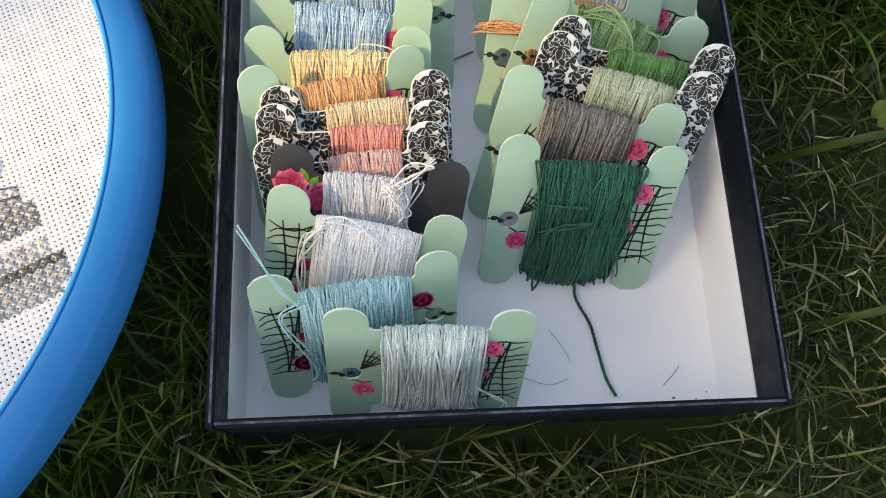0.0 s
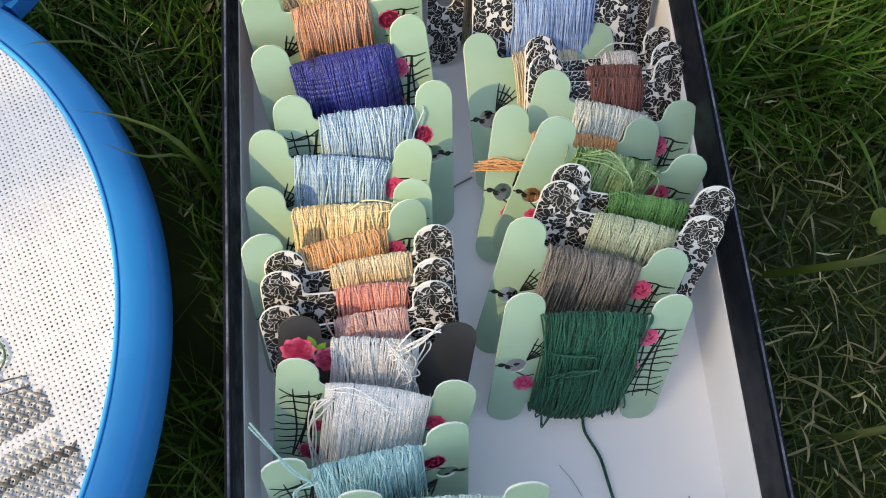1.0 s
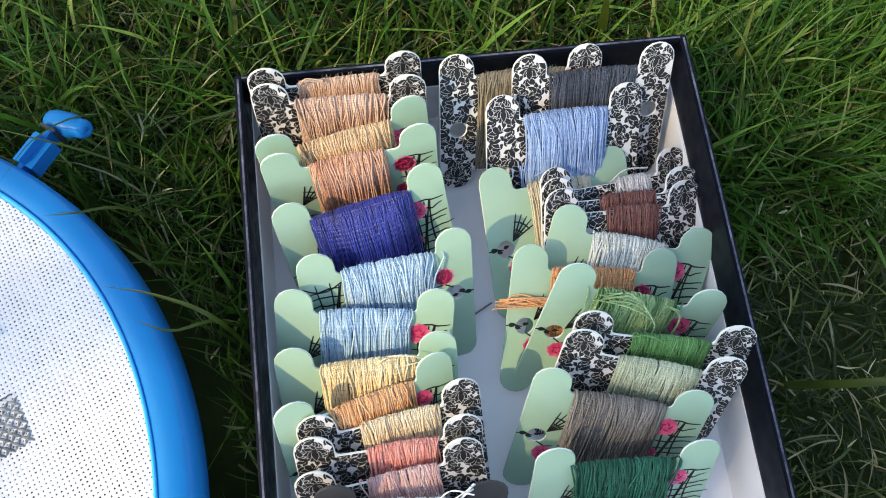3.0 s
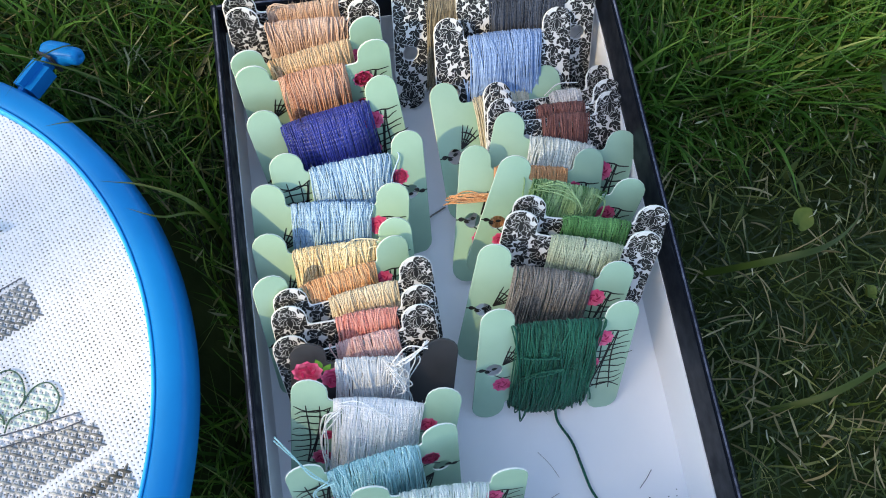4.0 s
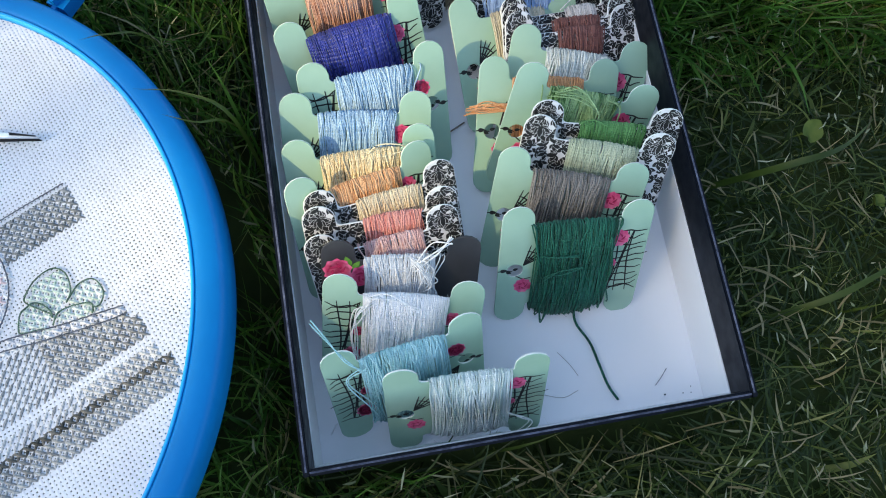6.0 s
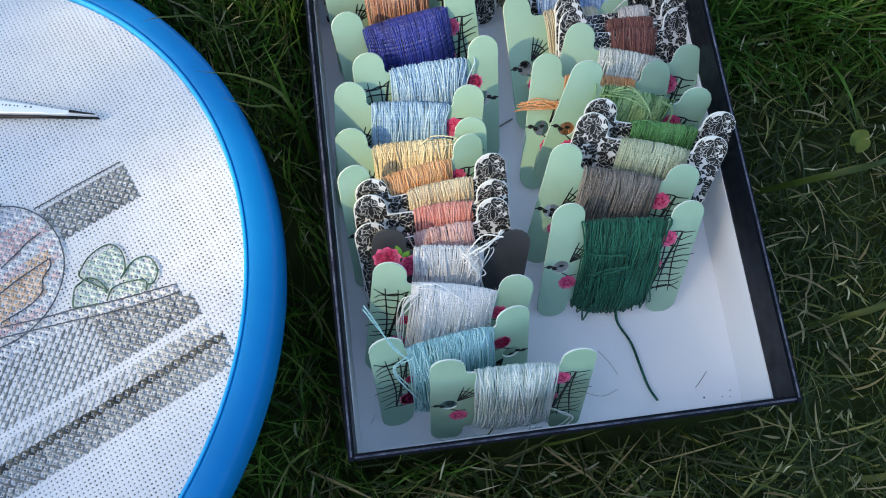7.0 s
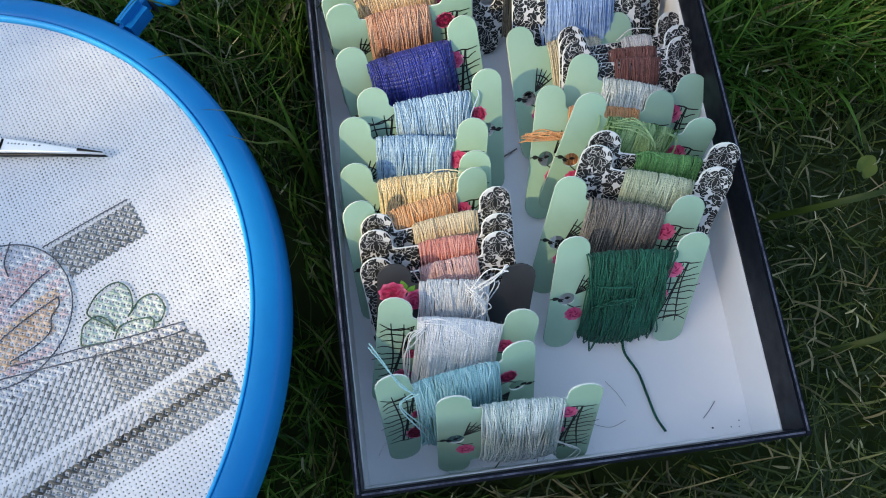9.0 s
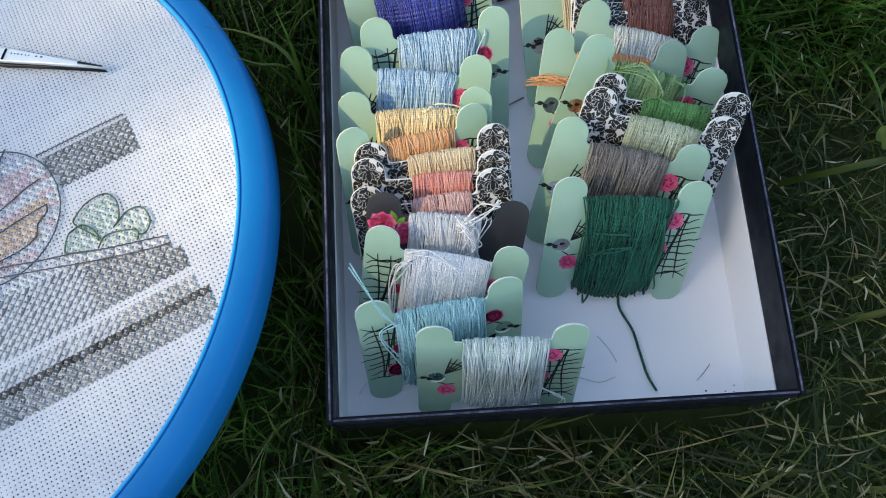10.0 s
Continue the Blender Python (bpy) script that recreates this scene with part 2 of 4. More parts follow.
def blades(name, count, box, length, width, lean, droop, mat, seed, steps=5, lift=0.0, clear=0.0, under=0.0):
    rng = np.random.default_rng(seed)
    x, y = rng.uniform(box[0], box[1], count), rng.uniform(box[2], box[3], count)
    az = rng.uniform(0, 2 * math.pi, count)
    L = rng.uniform(*length, count) * rng.uniform(0.7, 1.0, count)
    ln = rng.uniform(*lean, count)
    dr = rng.uniform(*droop, count)
    ok = ~blocked(x, y, 0.0015, under)
    L = L * np.where((x > 0.10) & (y < 0.11), 0.45, 1.0)      # shorter turf beside the open end
    out = L * np.sin(np.clip(ln + dr * 0.6, 0, 1.5))
    for f in (0.35, 0.7, 1.0):
        ok &= ~blocked(x + out * f * np.cos(az), y + out * f * np.sin(az), clear, under)
    x, y, az, L, ln, dr = (q[ok] for q in (x, y, az, L, ln, dr))
    n = len(x)
    W = rng.uniform(*width, n)
    t = np.linspace(0, 1, steps + 1)
    ang = ln[:, None] + dr[:, None] * t[None] ** 1.3
    twist = rng.uniform(-0.5, 0.5, n)[:, None] * t[None]
    d = L[:, None] / steps
    rad = np.cumsum(np.sin(ang) * d, 1) - np.sin(ang) * d
    z = np.cumsum(np.cos(ang) * d, 1) - np.cos(ang) * d
    a = az[:, None] + twist
    cx, cy = x[:, None] + rad * np.cos(a), y[:, None] + rad * np.sin(a)
    cz = np.maximum(GROUND + lift + z, GROUND + 0.001)
    w = W[:, None] / 2 * np.minimum(1, (1.02 - t[None]) * 2.2) * (0.6 + 0.4 * np.minimum(1, t[None] * 4))
    side = az[:, None] + math.pi / 2 + rng.uniform(-0.7, 0.7, n)[:, None]
    lx, ly = w * np.cos(side), w * np.sin(side)
    fold = w * rng.uniform(0.0, 0.5, n)[:, None]
    left = np.stack([cx - lx, cy - ly, cz], -1)
    mid = np.stack([cx, cy, cz - fold], -1)
    right = np.stack([cx + lx, cy + ly, cz], -1)
    V = np.stack([left, mid, right], 2).reshape(-1, 3)
    k = steps + 1
    i, j, s = np.meshgrid(np.arange(n), np.arange(steps), np.arange(2), indexing="ij")
    b = (i * k + j) * 3 + s
    F = np.stack([b, b + 1, b + 4, b + 3], -1).reshape(-1, 4)
    me = bpy.data.meshes.new(name)
    me.vertices.add(len(V))
    me.vertices.foreach_set("co", V.astype(np.float32).ravel())
    me.loops.add(F.size)
    me.loops.foreach_set("vertex_index", F.astype(np.int32).ravel())
    me.polygons.add(len(F))
    me.polygons.foreach_set("loop_start", np.arange(0, F.size, 4, dtype=np.int32))
    me.update(calc_edges=True)
    me.polygons.foreach_set("use_smooth", [True] * len(F))
    me.materials.append(mat)
    return piece(name, me)


NEAR = (-0.25, 0.30, -0.19, 0.34)
tagged(blades("lawn_grass", 44000, NEAR, (0.016, 0.042), (0.0003, 0.0009), (0.1, 0.9), (0.2, 1.3), M_GRASS, 3, clear=0.001),
       "dense green lawn grass with fine arching blades", "grass", kind="stuff")
tagged(blades("matted_grass", 24000, NEAR, (0.025, 0.05), (0.0003, 0.0008), (0.9, 1.5), (0.0, 0.5), M_GRASS, 4, lift=0.006, clear=0.001),
       "thin matted grass blades lying flat in the lawn", "grass", kind="stuff")
tagged(blades("dry_grass", 6500, NEAR, (0.010, 0.040), (0.0003, 0.0008), (0.7, 1.5), (-0.2, 0.6), M_STRAW, 5, lift=0.010, clear=0.001),
       "tan dead straws scattered in the lawn", "dry grass", kind="stuff")
# brighter copy of the grass, with sunlight put into its green
M_GRASS_LIT = grass_material("lit_grass", [(0.0, (0.036, 0.120, 0.014)), (0.5, (0.085, 0.220, 0.032)), (0.88, (0.175, 0.360, 0.062)), (1.0, (0.42, 0.50, 0.17))], 0.5)
tagged(blades("tall_grass", 12000, (-0.25, 0.30, 0.146, 0.34), (0.028, 0.056), (0.0004, 0.0015), (0.0, 0.8), (0.2, 1.3), M_GRASS_LIT, 8, clear=0.0005),
       "taller bright green grass beyond the box", "grass", kind="stuff")
tagged(blades("gap_grass", 2600, (-0.085, 0.0, 0.040, 0.16), (0.018, 0.042), (0.0004, 0.0011), (0.0, 0.9), (0.0, 1.1), M_GRASS_LIT, 9, clear=0.0),
       "upright grass blades between hoop and box", "grass", kind="stuff")
tagged(blades("gap_grass", 3600, (-0.11, 0.03, -0.12, 0.045), (0.018, 0.034), (0.0003, 0.0010), (0.1, 1.0), (0.1, 1.0), M_GRASS_LIT, 14, clear=0.0, under=0.03),
       "fine grass blades between hoop and box", "grass", kind="stuff")
tagged(blades("bright_grass", 5000, (0.108, 0.30, 0.095, 0.16), (0.026, 0.050), (0.0005, 0.0015), (0.1, 0.8), (0.2, 1.1), M_GRASS_LIT, 10, clear=0.0005),
       "green grass blades beside the box, sunlight put into their colour", "grass", kind="stuff")
tagged(blades("lawn_grass", 15000, (-0.9, 0.9, -0.9, 1.0), (0.025, 0.05), (0.0016, 0.0034), (0.1, 1.0), (0.2, 1.2), M_GRASS, 6, steps=3, clear=0.002),
       "green lawn grass round the box and hoop", "grass", kind="stuff")

M_CLIP = grass_material("grass_clipping", [(0.0, (0.10, 0.13, 0.045)), (0.5, (0.26, 0.28, 0.14)), (1.0, (0.52, 0.52, 0.36))], 0.3)
for seed, lift in ((31, 0.010), (32, 0.016), (33, 0.022)):
    tagged(blades("grass_clippings", 2000, NEAR, (0.004, 0.013), (0.0003, 0.0008), (0.7, 1.5), (-0.3, 0.4), M_CLIP, seed, steps=2, lift=lift, clear=0.001),
           "pale dry clippings scattered through the lawn", "clippings", kind="stuff")


def long_blade(points, width):
    """One long, folded grass blade along a few points."""
    p = spline(points, 14)
    d = np.gradient(p, axis=0)
    s = np.cross(d, (0, 0, 1.0))
    s /= np.linalg.norm(s, axis=1, keepdims=True) + 1e-9
    w = (width / 2 * np.minimum(1, np.linspace(1.6, 0.02, 14)))[:, None]
    V = np.stack([p - s * w, p - np.array([0, 0, 1.0]) * w * 0.5, p + s * w], 1).reshape(-1, 3)
    F = [(3 * i + k, 3 * i + k + 1, 3 * i + k + 4, 3 * i + k + 3) for i in range(13) for k in (0, 1)]
    return mesh_of("grass_blade", V.tolist(), F, [M_GRASS], True)


for pts, w in ((((-0.004, 0.083, -0.012), (-0.006, 0.087, 0.030), (-0.016, 0.092, 0.036), (-0.028, 0.096, 0.0335)), 0.0010),
               (((-0.003, 0.090, -0.012), (-0.007, 0.088, 0.024), (-0.014, 0.085, 0.034), (-0.022, 0.0885, 0.0335)), 0.0009),
               (((-0.020, 0.118, -0.012), (-0.026, 0.116, 0.022), (-0.034, 0.113, 0.031), (-0.042, 0.1145, 0.0275)), 0.0009),
               (((-0.016, 0.126, -0.012), (-0.028, 0.128, 0.020), (-0.044, 0.132, 0.030), (-0.058, 0.139, 0.024)), 0.0006),
               (((-0.030, 0.150, -0.012), (-0.036, 0.143, 0.016), (-0.044, 0.134, 0.026), (-0.050, 0.122, 0.030)), 0.0006),
               (((0.128, 0.020, -0.014), (0.146, 0.022, 0.004), (0.166, 0.028, 0.006), (0.186, 0.031, -0.002)), 0.0019),
               (((0.120, 0.062, -0.012), (0.138, 0.058, 0.016), (0.152, 0.060, 0.018), (0.170, 0.070, 0.010)), 0.0020),
               (((-0.100, 0.190, -0.012), (-0.086, 0.196, 0.016), (-0.066, 0.200, 0.018), (-0.040, 0.200, 0.008)), 0.0046),
               (((0.040, -0.030, -0.012), (0.024, -0.026, 0.006), (0.006, -0.026, 0.010), (-0.014, -0.030, 0.004)), 0.0030),
               (((0.060, 0.180, -0.012), (0.070, 0.188, 0.020), (0.090, 0.194, 0.024), (0.112, 0.192, 0.012)), 0.0030),
               (((0.190, 0.080, -0.012), (0.184, 0.092, 0.014), (0.186, 0.106, 0.012), (0.196, 0.116, 0.002)), 0.0050)):
    tagged(piece("grass_blade", long_blade(pts, w)), "long green grass blade rising from the lawn", "grass blade", "long blades in the lawn")


M_WEED = mottled("weed_leaf", (0.075, 0.115, 0.018), (0.11, 0.15, 0.028), 300, 0.6, 900, 0.1, spec=0.3)


def weed_leaf(size):
    """A rounded, slightly cupped leaf with a notch and a short stalk."""
    V, F = [(0, 0, 0.0006)], []
    n = 20
    for i in range(n):
        a = 2 * math.pi * i / n
        r = size * (1.0 - 0.35 * math.exp(-((a - math.pi) / 0.35) ** 2) + 0.04 * math.cos(5 * a))
        for k in (0.55, 1.0):
            V.append((r * k * math.cos(a) * 1.15, r * k * math.sin(a), 0.0022 * k * k + 0.0004 * math.sin(3 * a) * k))
    for i in range(n):
        j = (i + 1) % n
        F += [(0, 1 + 2 * i, 1 + 2 * j), (1 + 2 * i, 2 + 2 * i, 2 + 2 * j, 1 + 2 * j)]
    b = len(V)
    for i in range(5):
        f = i / 4
        V += [(-size * 0.6 * f, -0.0003, -0.012 * f), (-size * 0.6 * f, 0.0003, -0.012 * f)]
    F += [(b + 2 * i, b + 2 * i + 1, b + 2 * i + 3, b + 2 * i + 2) for i in range(4)]
    return mesh_of("weed_leaf", V, F, [M_WEED], True)


for x, y, z, size, turn in ((0.156, 0.072, -0.001, 0.0032, 40), (0.171, 0.048, -0.004, 0.0020, 130)):
    tagged(piece("weed_leaf", weed_leaf(size), at=pose(x, y, z, 14, -10, turn)), "small rounded yellow-green weed leaf in the lawn", "leaf", "weed leaves in the lawn")

# ---- an unseen tree, added between the sun and the near end of the lawn for its shade ----
M_BARK = mottled("grey_bark", (0.09, 0.075, 0.06), (0.20, 0.17, 0.14), 14, 0.9, 60, 4.0)
M_TREE_LEAF = grass_material("tree_leaf", [(0.0, (0.03, 0.08, 0.012)), (0.6, (0.05, 0.12, 0.018)), (1.0, (0.09, 0.16, 0.03))], 0.3)
CROWN_R, CROWN_Z = 1.25, 2.6
CROWN = Vector((TREE_X, TREE_Y, 0)) + SUN_TO * (CROWN_Z / SUN_TO.z)
tree = thing("tree", pose(CROWN.x, CROWN.y, GROUND), "unseen small leafy tree, added beside the lawn to cast dappled shade", "tree")
trunk = spline([(0, 0, 0), (0.03, 0.02, 0.6), (-0.02, 0.03, 1.2), (0, 0, 2.2)], 14)
piece("trunk", tubes("trunk", trunk, np.linspace(0.075, 0.03, 14)[None], 12, M_BARK), tree, "grey bark trunk")
rng = np.random.default_rng(TREE_SEED)
tips = []
for k in range(11):
    a, z = k * 2.4, 1.35 + 0.07 * k
    e = Vector((math.cos(a), math.sin(a), 0.5 + 0.06 * k)).normalized() * CROWN_R * 0.85
    limb = spline([(0, 0, z), tuple(Vector((0, 0, z)) + e * 0.5 + Vector((0, 0, 0.06))), tuple(Vector((0, 0, z)) + e)], 10)
    piece("limb", tubes("limb", limb, np.linspace(0.026, 0.006, 10)[None], 8, M_BARK), tree)
    tips += [limb[i] for i in (4, 6, 8, 9)]
# leaves in clumps round the limbs, with gaps between
count = 46000
heart = np.array(tips)[rng.integers(0, len(tips), count)]
pos = heart + rng.normal(0, 0.17, (count, 3)) * (1, 1, 0.8)
wild = rng.random(count) < 0.45
ball = rng.normal(0, 1, (count, 3))
ball *= (CROWN_R * rng.uniform(0, 1, count) ** 0.4 / np.linalg.norm(ball, axis=1))[:, None]
pos = np.where(wild[:, None], ball * (1, 1, 0.8) + (0, 0, CROWN_Z), pos)
ua = rng.normal(0, 1, (count, 3))
ua /= np.linalg.norm(ua, axis=1, keepdims=True)
va = np.cross(ua, rng.normal(0, 1, (count, 3)))
va /= np.linalg.norm(va, axis=1, keepdims=True)
na = np.cross(ua, va)
size = rng.uniform(0.048, 0.07, count)[:, None]
# the crown is cut off above the far lawn, and leaves are removed along the sun's line to light the first row of
# bobbins, the cloth's edge and some turf
mid = pos + ua * size * 0.5
fx, fy = (mid[:, :2] + np.array((CROWN.x, CROWN.y)) - np.array((SUN_TO.x, SUN_TO.y)) / SUN_TO.z * (mid[:, 2:3] + GROUND)).T
leafy = fy < 0.205
for x, half, start in ((0.057, 0.036, 0.056), (-0.012, 0.030, 0.118), (0.185, 0.035, 0.125)):
    leafy &= (np.abs(fx - x) > half) | (fy < start)
for x, y, r in ((0.006, 0.076, 0.030), (0.130, 0.195, 0.045)):
    leafy &= np.hypot(fx - x, fy - y) > r
pos, ua, va, na, size = (q[leafy] for q in (pos, ua, va, na, size))
count = len(pos)
LV = np.stack([pos, pos + size * (0.35 * ua + 0.27 * va), pos + size * (0.75 * ua + 0.2 * va - 0.05 * na), pos + size * ua - size * 0.12 * na,
               pos + size * (0.75 * ua - 0.2 * va - 0.05 * na), pos + size * (0.35 * ua - 0.27 * va)], 1).reshape(-1, 3)
LF = (np.arange(count)[:, None, None] * 6 + np.array([(0, 1, 5), (1, 2, 4), (1, 4, 5), (2, 3, 4)])[None]).reshape(-1, 3)
tagged(piece("crown", mesh_of("crown", LV.tolist(), LF.tolist(), [M_TREE_LEAF]), tree, "uneven crown of many small green leaves, gaps cut for the sun"), kind="stuff")

# ---- the box ----
T = 0.0016
BAND = 0.017
tray = thing("box_lid", pose(0, 0, 0), "shallow navy paper-covered box lid with white lining on the grass", "box")
piece("bottom_panel", box_mesh("bottom_panel", T, BOX_X - T, T, BOX_Y - T, -0.0016, 0.0, M_PAPER), tray, "white paper-lined bottom")
for nm, (x0, x1, y0, y1), (bx0, bx1, by0, by1) in (
        ("side_wall", (0, T, 0, BOX_Y), (T, T + 0.0003, T, BOX_Y - T)),
        ("side_wall", (BOX_X - T, BOX_X, 0, BOX_Y), (BOX_X - T - 0.0003, BOX_X - T, T, BOX_Y - T)),
        ("end_wall", (T, BOX_X - T, 0, T), (T + 0.0004, BOX_X - T - 0.0004, T, T + 0.0003)),
        ("end_wall", (T, BOX_X - T, BOX_Y - T, BOX_Y), (T + 0.0004, BOX_X - T - 0.0004, BOX_Y - T - 0.0003, BOX_Y - T))):
    w = piece(nm, box_mesh(nm, x0, x1, y0, y1, -0.0018, BOX_H, M_NAVY, 0.0003), tray, "navy paper-covered cardboard wall")
    piece("lining", box_mesh("lining", bx0, bx1, by0, by1, 0.0001, BAND, M_PAPER), w, "white paper lining")
    lx = x1 - x0 < 0.01
    e = 0.00022
    if lx:
        piece("worn_rim", box_mesh("worn_rim", (x0 + x1) / 2 - e, (x0 + x1) / 2 + e, 0.001, BOX_Y - 0.001, BOX_H - 0.0002, BOX_H + 0.00006, M_WORN), w, "scuffed pale rim edge")
    else:
        piece("worn_rim", box_mesh("worn_rim", x0, x1, (y0 + y1) / 2 - e, (y0 + y1) / 2 + e, BOX_H - 0.0002, BOX_H + 0.00006, M_WORN), w, "scuffed pale rim edge")

# ---- floss bobbins ----
CH, LOBE_X, LOBE_R, NOTCH = 0.0375, 0.0152, 0.0041, 0.0062
CARD_T = 0.0006


def card_outline():
    q = []
    for i in range(9):                       # round top of one lobe, from its outer side inwards
        a = math.pi * i / 8
        q.append((LOBE_X + LOBE_R * math.cos(a), CH / 2 - LOBE_R * 0.95 + LOBE_R * 0.95 * math.sin(a)))
    f = 0.0012
    for i in range(4):                       # fillet down to the notch
        a = math.pi / 2 * i / 3
        q.append((LOBE_X - LOBE_R - f + f * math.cos(a), CH / 2 - NOTCH + f - f * math.sin(a)))
    top = q + [(-x, y) for x, y in reversed(q)]
    return top + [(-x, -y) for x, y in top]


def hole_outline(cx, cy, r):
    return [(cx + r * math.cos(-2 * math.pi * i / 16), cy + r * math.sin(-2 * math.pi * i / 16)) for i in range(16)]


CARD = {}
for kind, mat in (("mint", M_CARD), ("damask", M_CARD_WHITE), ("black", M_CARD_BLACK)):
    me = flat_shape("card", [card_outline(), hole_outline(-LOBE_X + 0.0004, -0.0013, 0.0021)], CARD_T, mat, 0.00014)
    me.materials.append(M_CUT)
    for p in me.polygons:
        p.material_index = 0 if p.normal.z > 0.3 or kind == "black" else 1
    CARD[kind] = me

PRINT_Z = CARD_T / 2 + 0.00004


def ribbons(name, lines, width, mat, z=PRINT_Z):
    """Flat printed strokes of given half-tapered width along polylines."""
    V, F = [], []
    for pts in lines:
        p = np.array(pts, float)
        d = np.gradient(p, axis=0)
        d /= np.linalg.norm(d, axis=1, keepdims=True) + 1e-12
        nrm = np.stack([-d[:, 1], d[:, 0]], 1)
        t = np.linspace(0, 1, len(p))
        w = width / 2 * (0.55 + 0.45 * np.sin(math.pi * np.clip(t * 0.9 + 0.1, 0, 1)))[:, None]
        b = len(V)
        for a, c in zip(p - nrm * w, p + nrm * w):
            V += [(a[0], a[1], z), (c[0], c[1], z)]
        F += [(b + 2 * i, b + 2 * i + 2, b + 2 * i + 3, b + 2 * i + 1) for i in range(len(p) - 1)]
    return mesh_of(name, V, F, [mat])


def blobs(name, shapes, mat, z):
    """Flat printed leaves: (x, y, length, width, degrees, bend)."""
    V, F = [], []
    for x, y, L, w, deg, bend in shapes:
        b, a = len(V), radians(deg)
        up, dn = [], []
        for i in range(7):
            t = i / 6
            hw = w / 2 * math.sin(math.pi * t ** 0.75) ** 0.9 if 0 < t < 1 else 0
            mx, my = t * L, bend * L * t * t
            up.append((mx, my + hw))
            dn.append((mx, my - hw))
        ring = up + dn[-2:0:-1]
        for px, py in ring:
            V.append((x + px * math.cos(a) - py * math.sin(a), y + px * math.sin(a) + py * math.cos(a), z))
        m = len(ring)
        # strips between the upper and lower edge
        F.append((b, b + 1, b + m - 1))
        for i in range(1, 5):
            F.append((b + i, b + i + 1, b + m - i - 1, b + m - i))
        F.append((b + 5, b + 6, b + 7))
    return mesh_of(name, V, F, [mat])


rnd = random.Random(11)


def mint_print():
    """Line-drawn bare twigs and wires over one leg, a knot and stems by the hole, and two roses."""
    strokes = []
    for i in range(10):
        y, x0, w = 0.0088 - i * 0.0020, 0.0102 + rnd.uniform(-.0004, .0006), 0.0090 * rnd.uniform(0.8, 1.02)
        strokes.append([(x0 + w * t, y + rnd.uniform(.0005, .0014) * t + 0.0004 * math.sin(5 * t + i)) for t in np.linspace(0, 1, 7)])
    for k in range(4):
        x = 0.0110 + k * 0.0017
        strokes.append([(x + 0.0012 * math.sin(3.0 * t + 1.3 * k) - 0.0008 * t, 0.0092 - 0.0200 * t * rnd.uniform(0.97, 1.0)) for t in np.linspace(0, 1, 9)])
    strokes.append([(0.0102 + 0.0085 * t, -0.0105 + 0.002 * math.sin(3 * t)) for t in np.linspace(0, 1, 6)])
    strokes.append([(-0.0193, -0.0012), (-0.0172, -0.0010), (-0.0155, -0.0014)])
    # a fan of ribs beside the hole, with two cross arcs
    for k in range(5):
        a = radians(30 + 12 * k)
        strokes.append([(-0.0128 + 0.0072 * t * math.cos(a), 0.0004 + 0.0066 * t * math.sin(a)) for t in np.linspace(0, 1, 5)])
    for q in (0.42, 0.70):
        strokes.append([(-0.0128 + 0.0072 * q * math.cos(a), 0.0004 + 0.0066 * q * math.sin(a)) for a in np.linspace(radians(26), radians(82), 6)])
    strokes.append([(-0.0145, -0.0030), (-0.0125, -0.0042), (-0.0105, -0.0038)])
    knots = [(-0.0188, -0.0011, 0.0020, 0.0012, 5, 0), (-0.0172, -0.0014, 0.0016, 0.0010, -20, 0), (-0.0155, -0.0009, 0.0016, 0.0009, 15, 0)]
    return strokes, knots


def rose(cx, cy, r):
    outer = [(cx - 0.1 * r * math.cos(a), cy - 0.1 * r * math.sin(a), r * 1.08, r * 1.25, math.degrees(a), 0.15) for a in np.linspace(0, 2 * math.pi, 10)[:-1]]
    inner = [(cx + 0.25 * r * math.cos(a), cy + 0.25 * r * math.sin(a), r * 0.55, r * 0.20, math.degrees(a) + 75, 0.5) for a in np.linspace(0.4, 2 * math.pi + 0.4, 6)[:-1]]
    return outer, inner


STROKES, KNOTS = mint_print()
TWIG_PRINT = ribbons("twig_print", STROKES, 0.00042, M_INK, PRINT_Z + 0.00003)
KNOT_PRINT = blobs("knot_print", KNOTS, M_INK, PRINT_Z + 0.00004)
ROSE_PRINT = []
for cx, cy, r in ((-0.0124, -0.0064, 0.0025), (0.0116, 0.0072, 0.0028), (0.0105, -0.0010, 0.0017)):
    o, i = rose(cx, cy, r)
    ROSE_PRINT.append((blobs("rose_print", o, M_PINK, PRINT_Z + 0.00006), blobs("petal_print", i, M_PINK_DARK, PRINT_Z + 0.0001)))
o, i = rose(-0.0155, 0.0100, 0.0037)
o2, i2 = rose(-0.0093, 0.0078, 0.0035)
BLACK_ROSE = (blobs("rose_print", o + o2, M_PINK, PRINT_Z + 0.00006), blobs("petal_print", i + i2, M_PINK_DARK, PRINT_Z + 0.0001),
              blobs("leaf_print", [(-0.0126, 0.0108, 0.0034, 0.0019, 100, 0.1), (-0.0118, 0.0100, 0.0030, 0.0016, 62, -0.1), (-0.0112, 0.0100, 0.0028, 0.0014, 20, 0)], M_LEAF_INK, PRINT_Z + 0.00003))


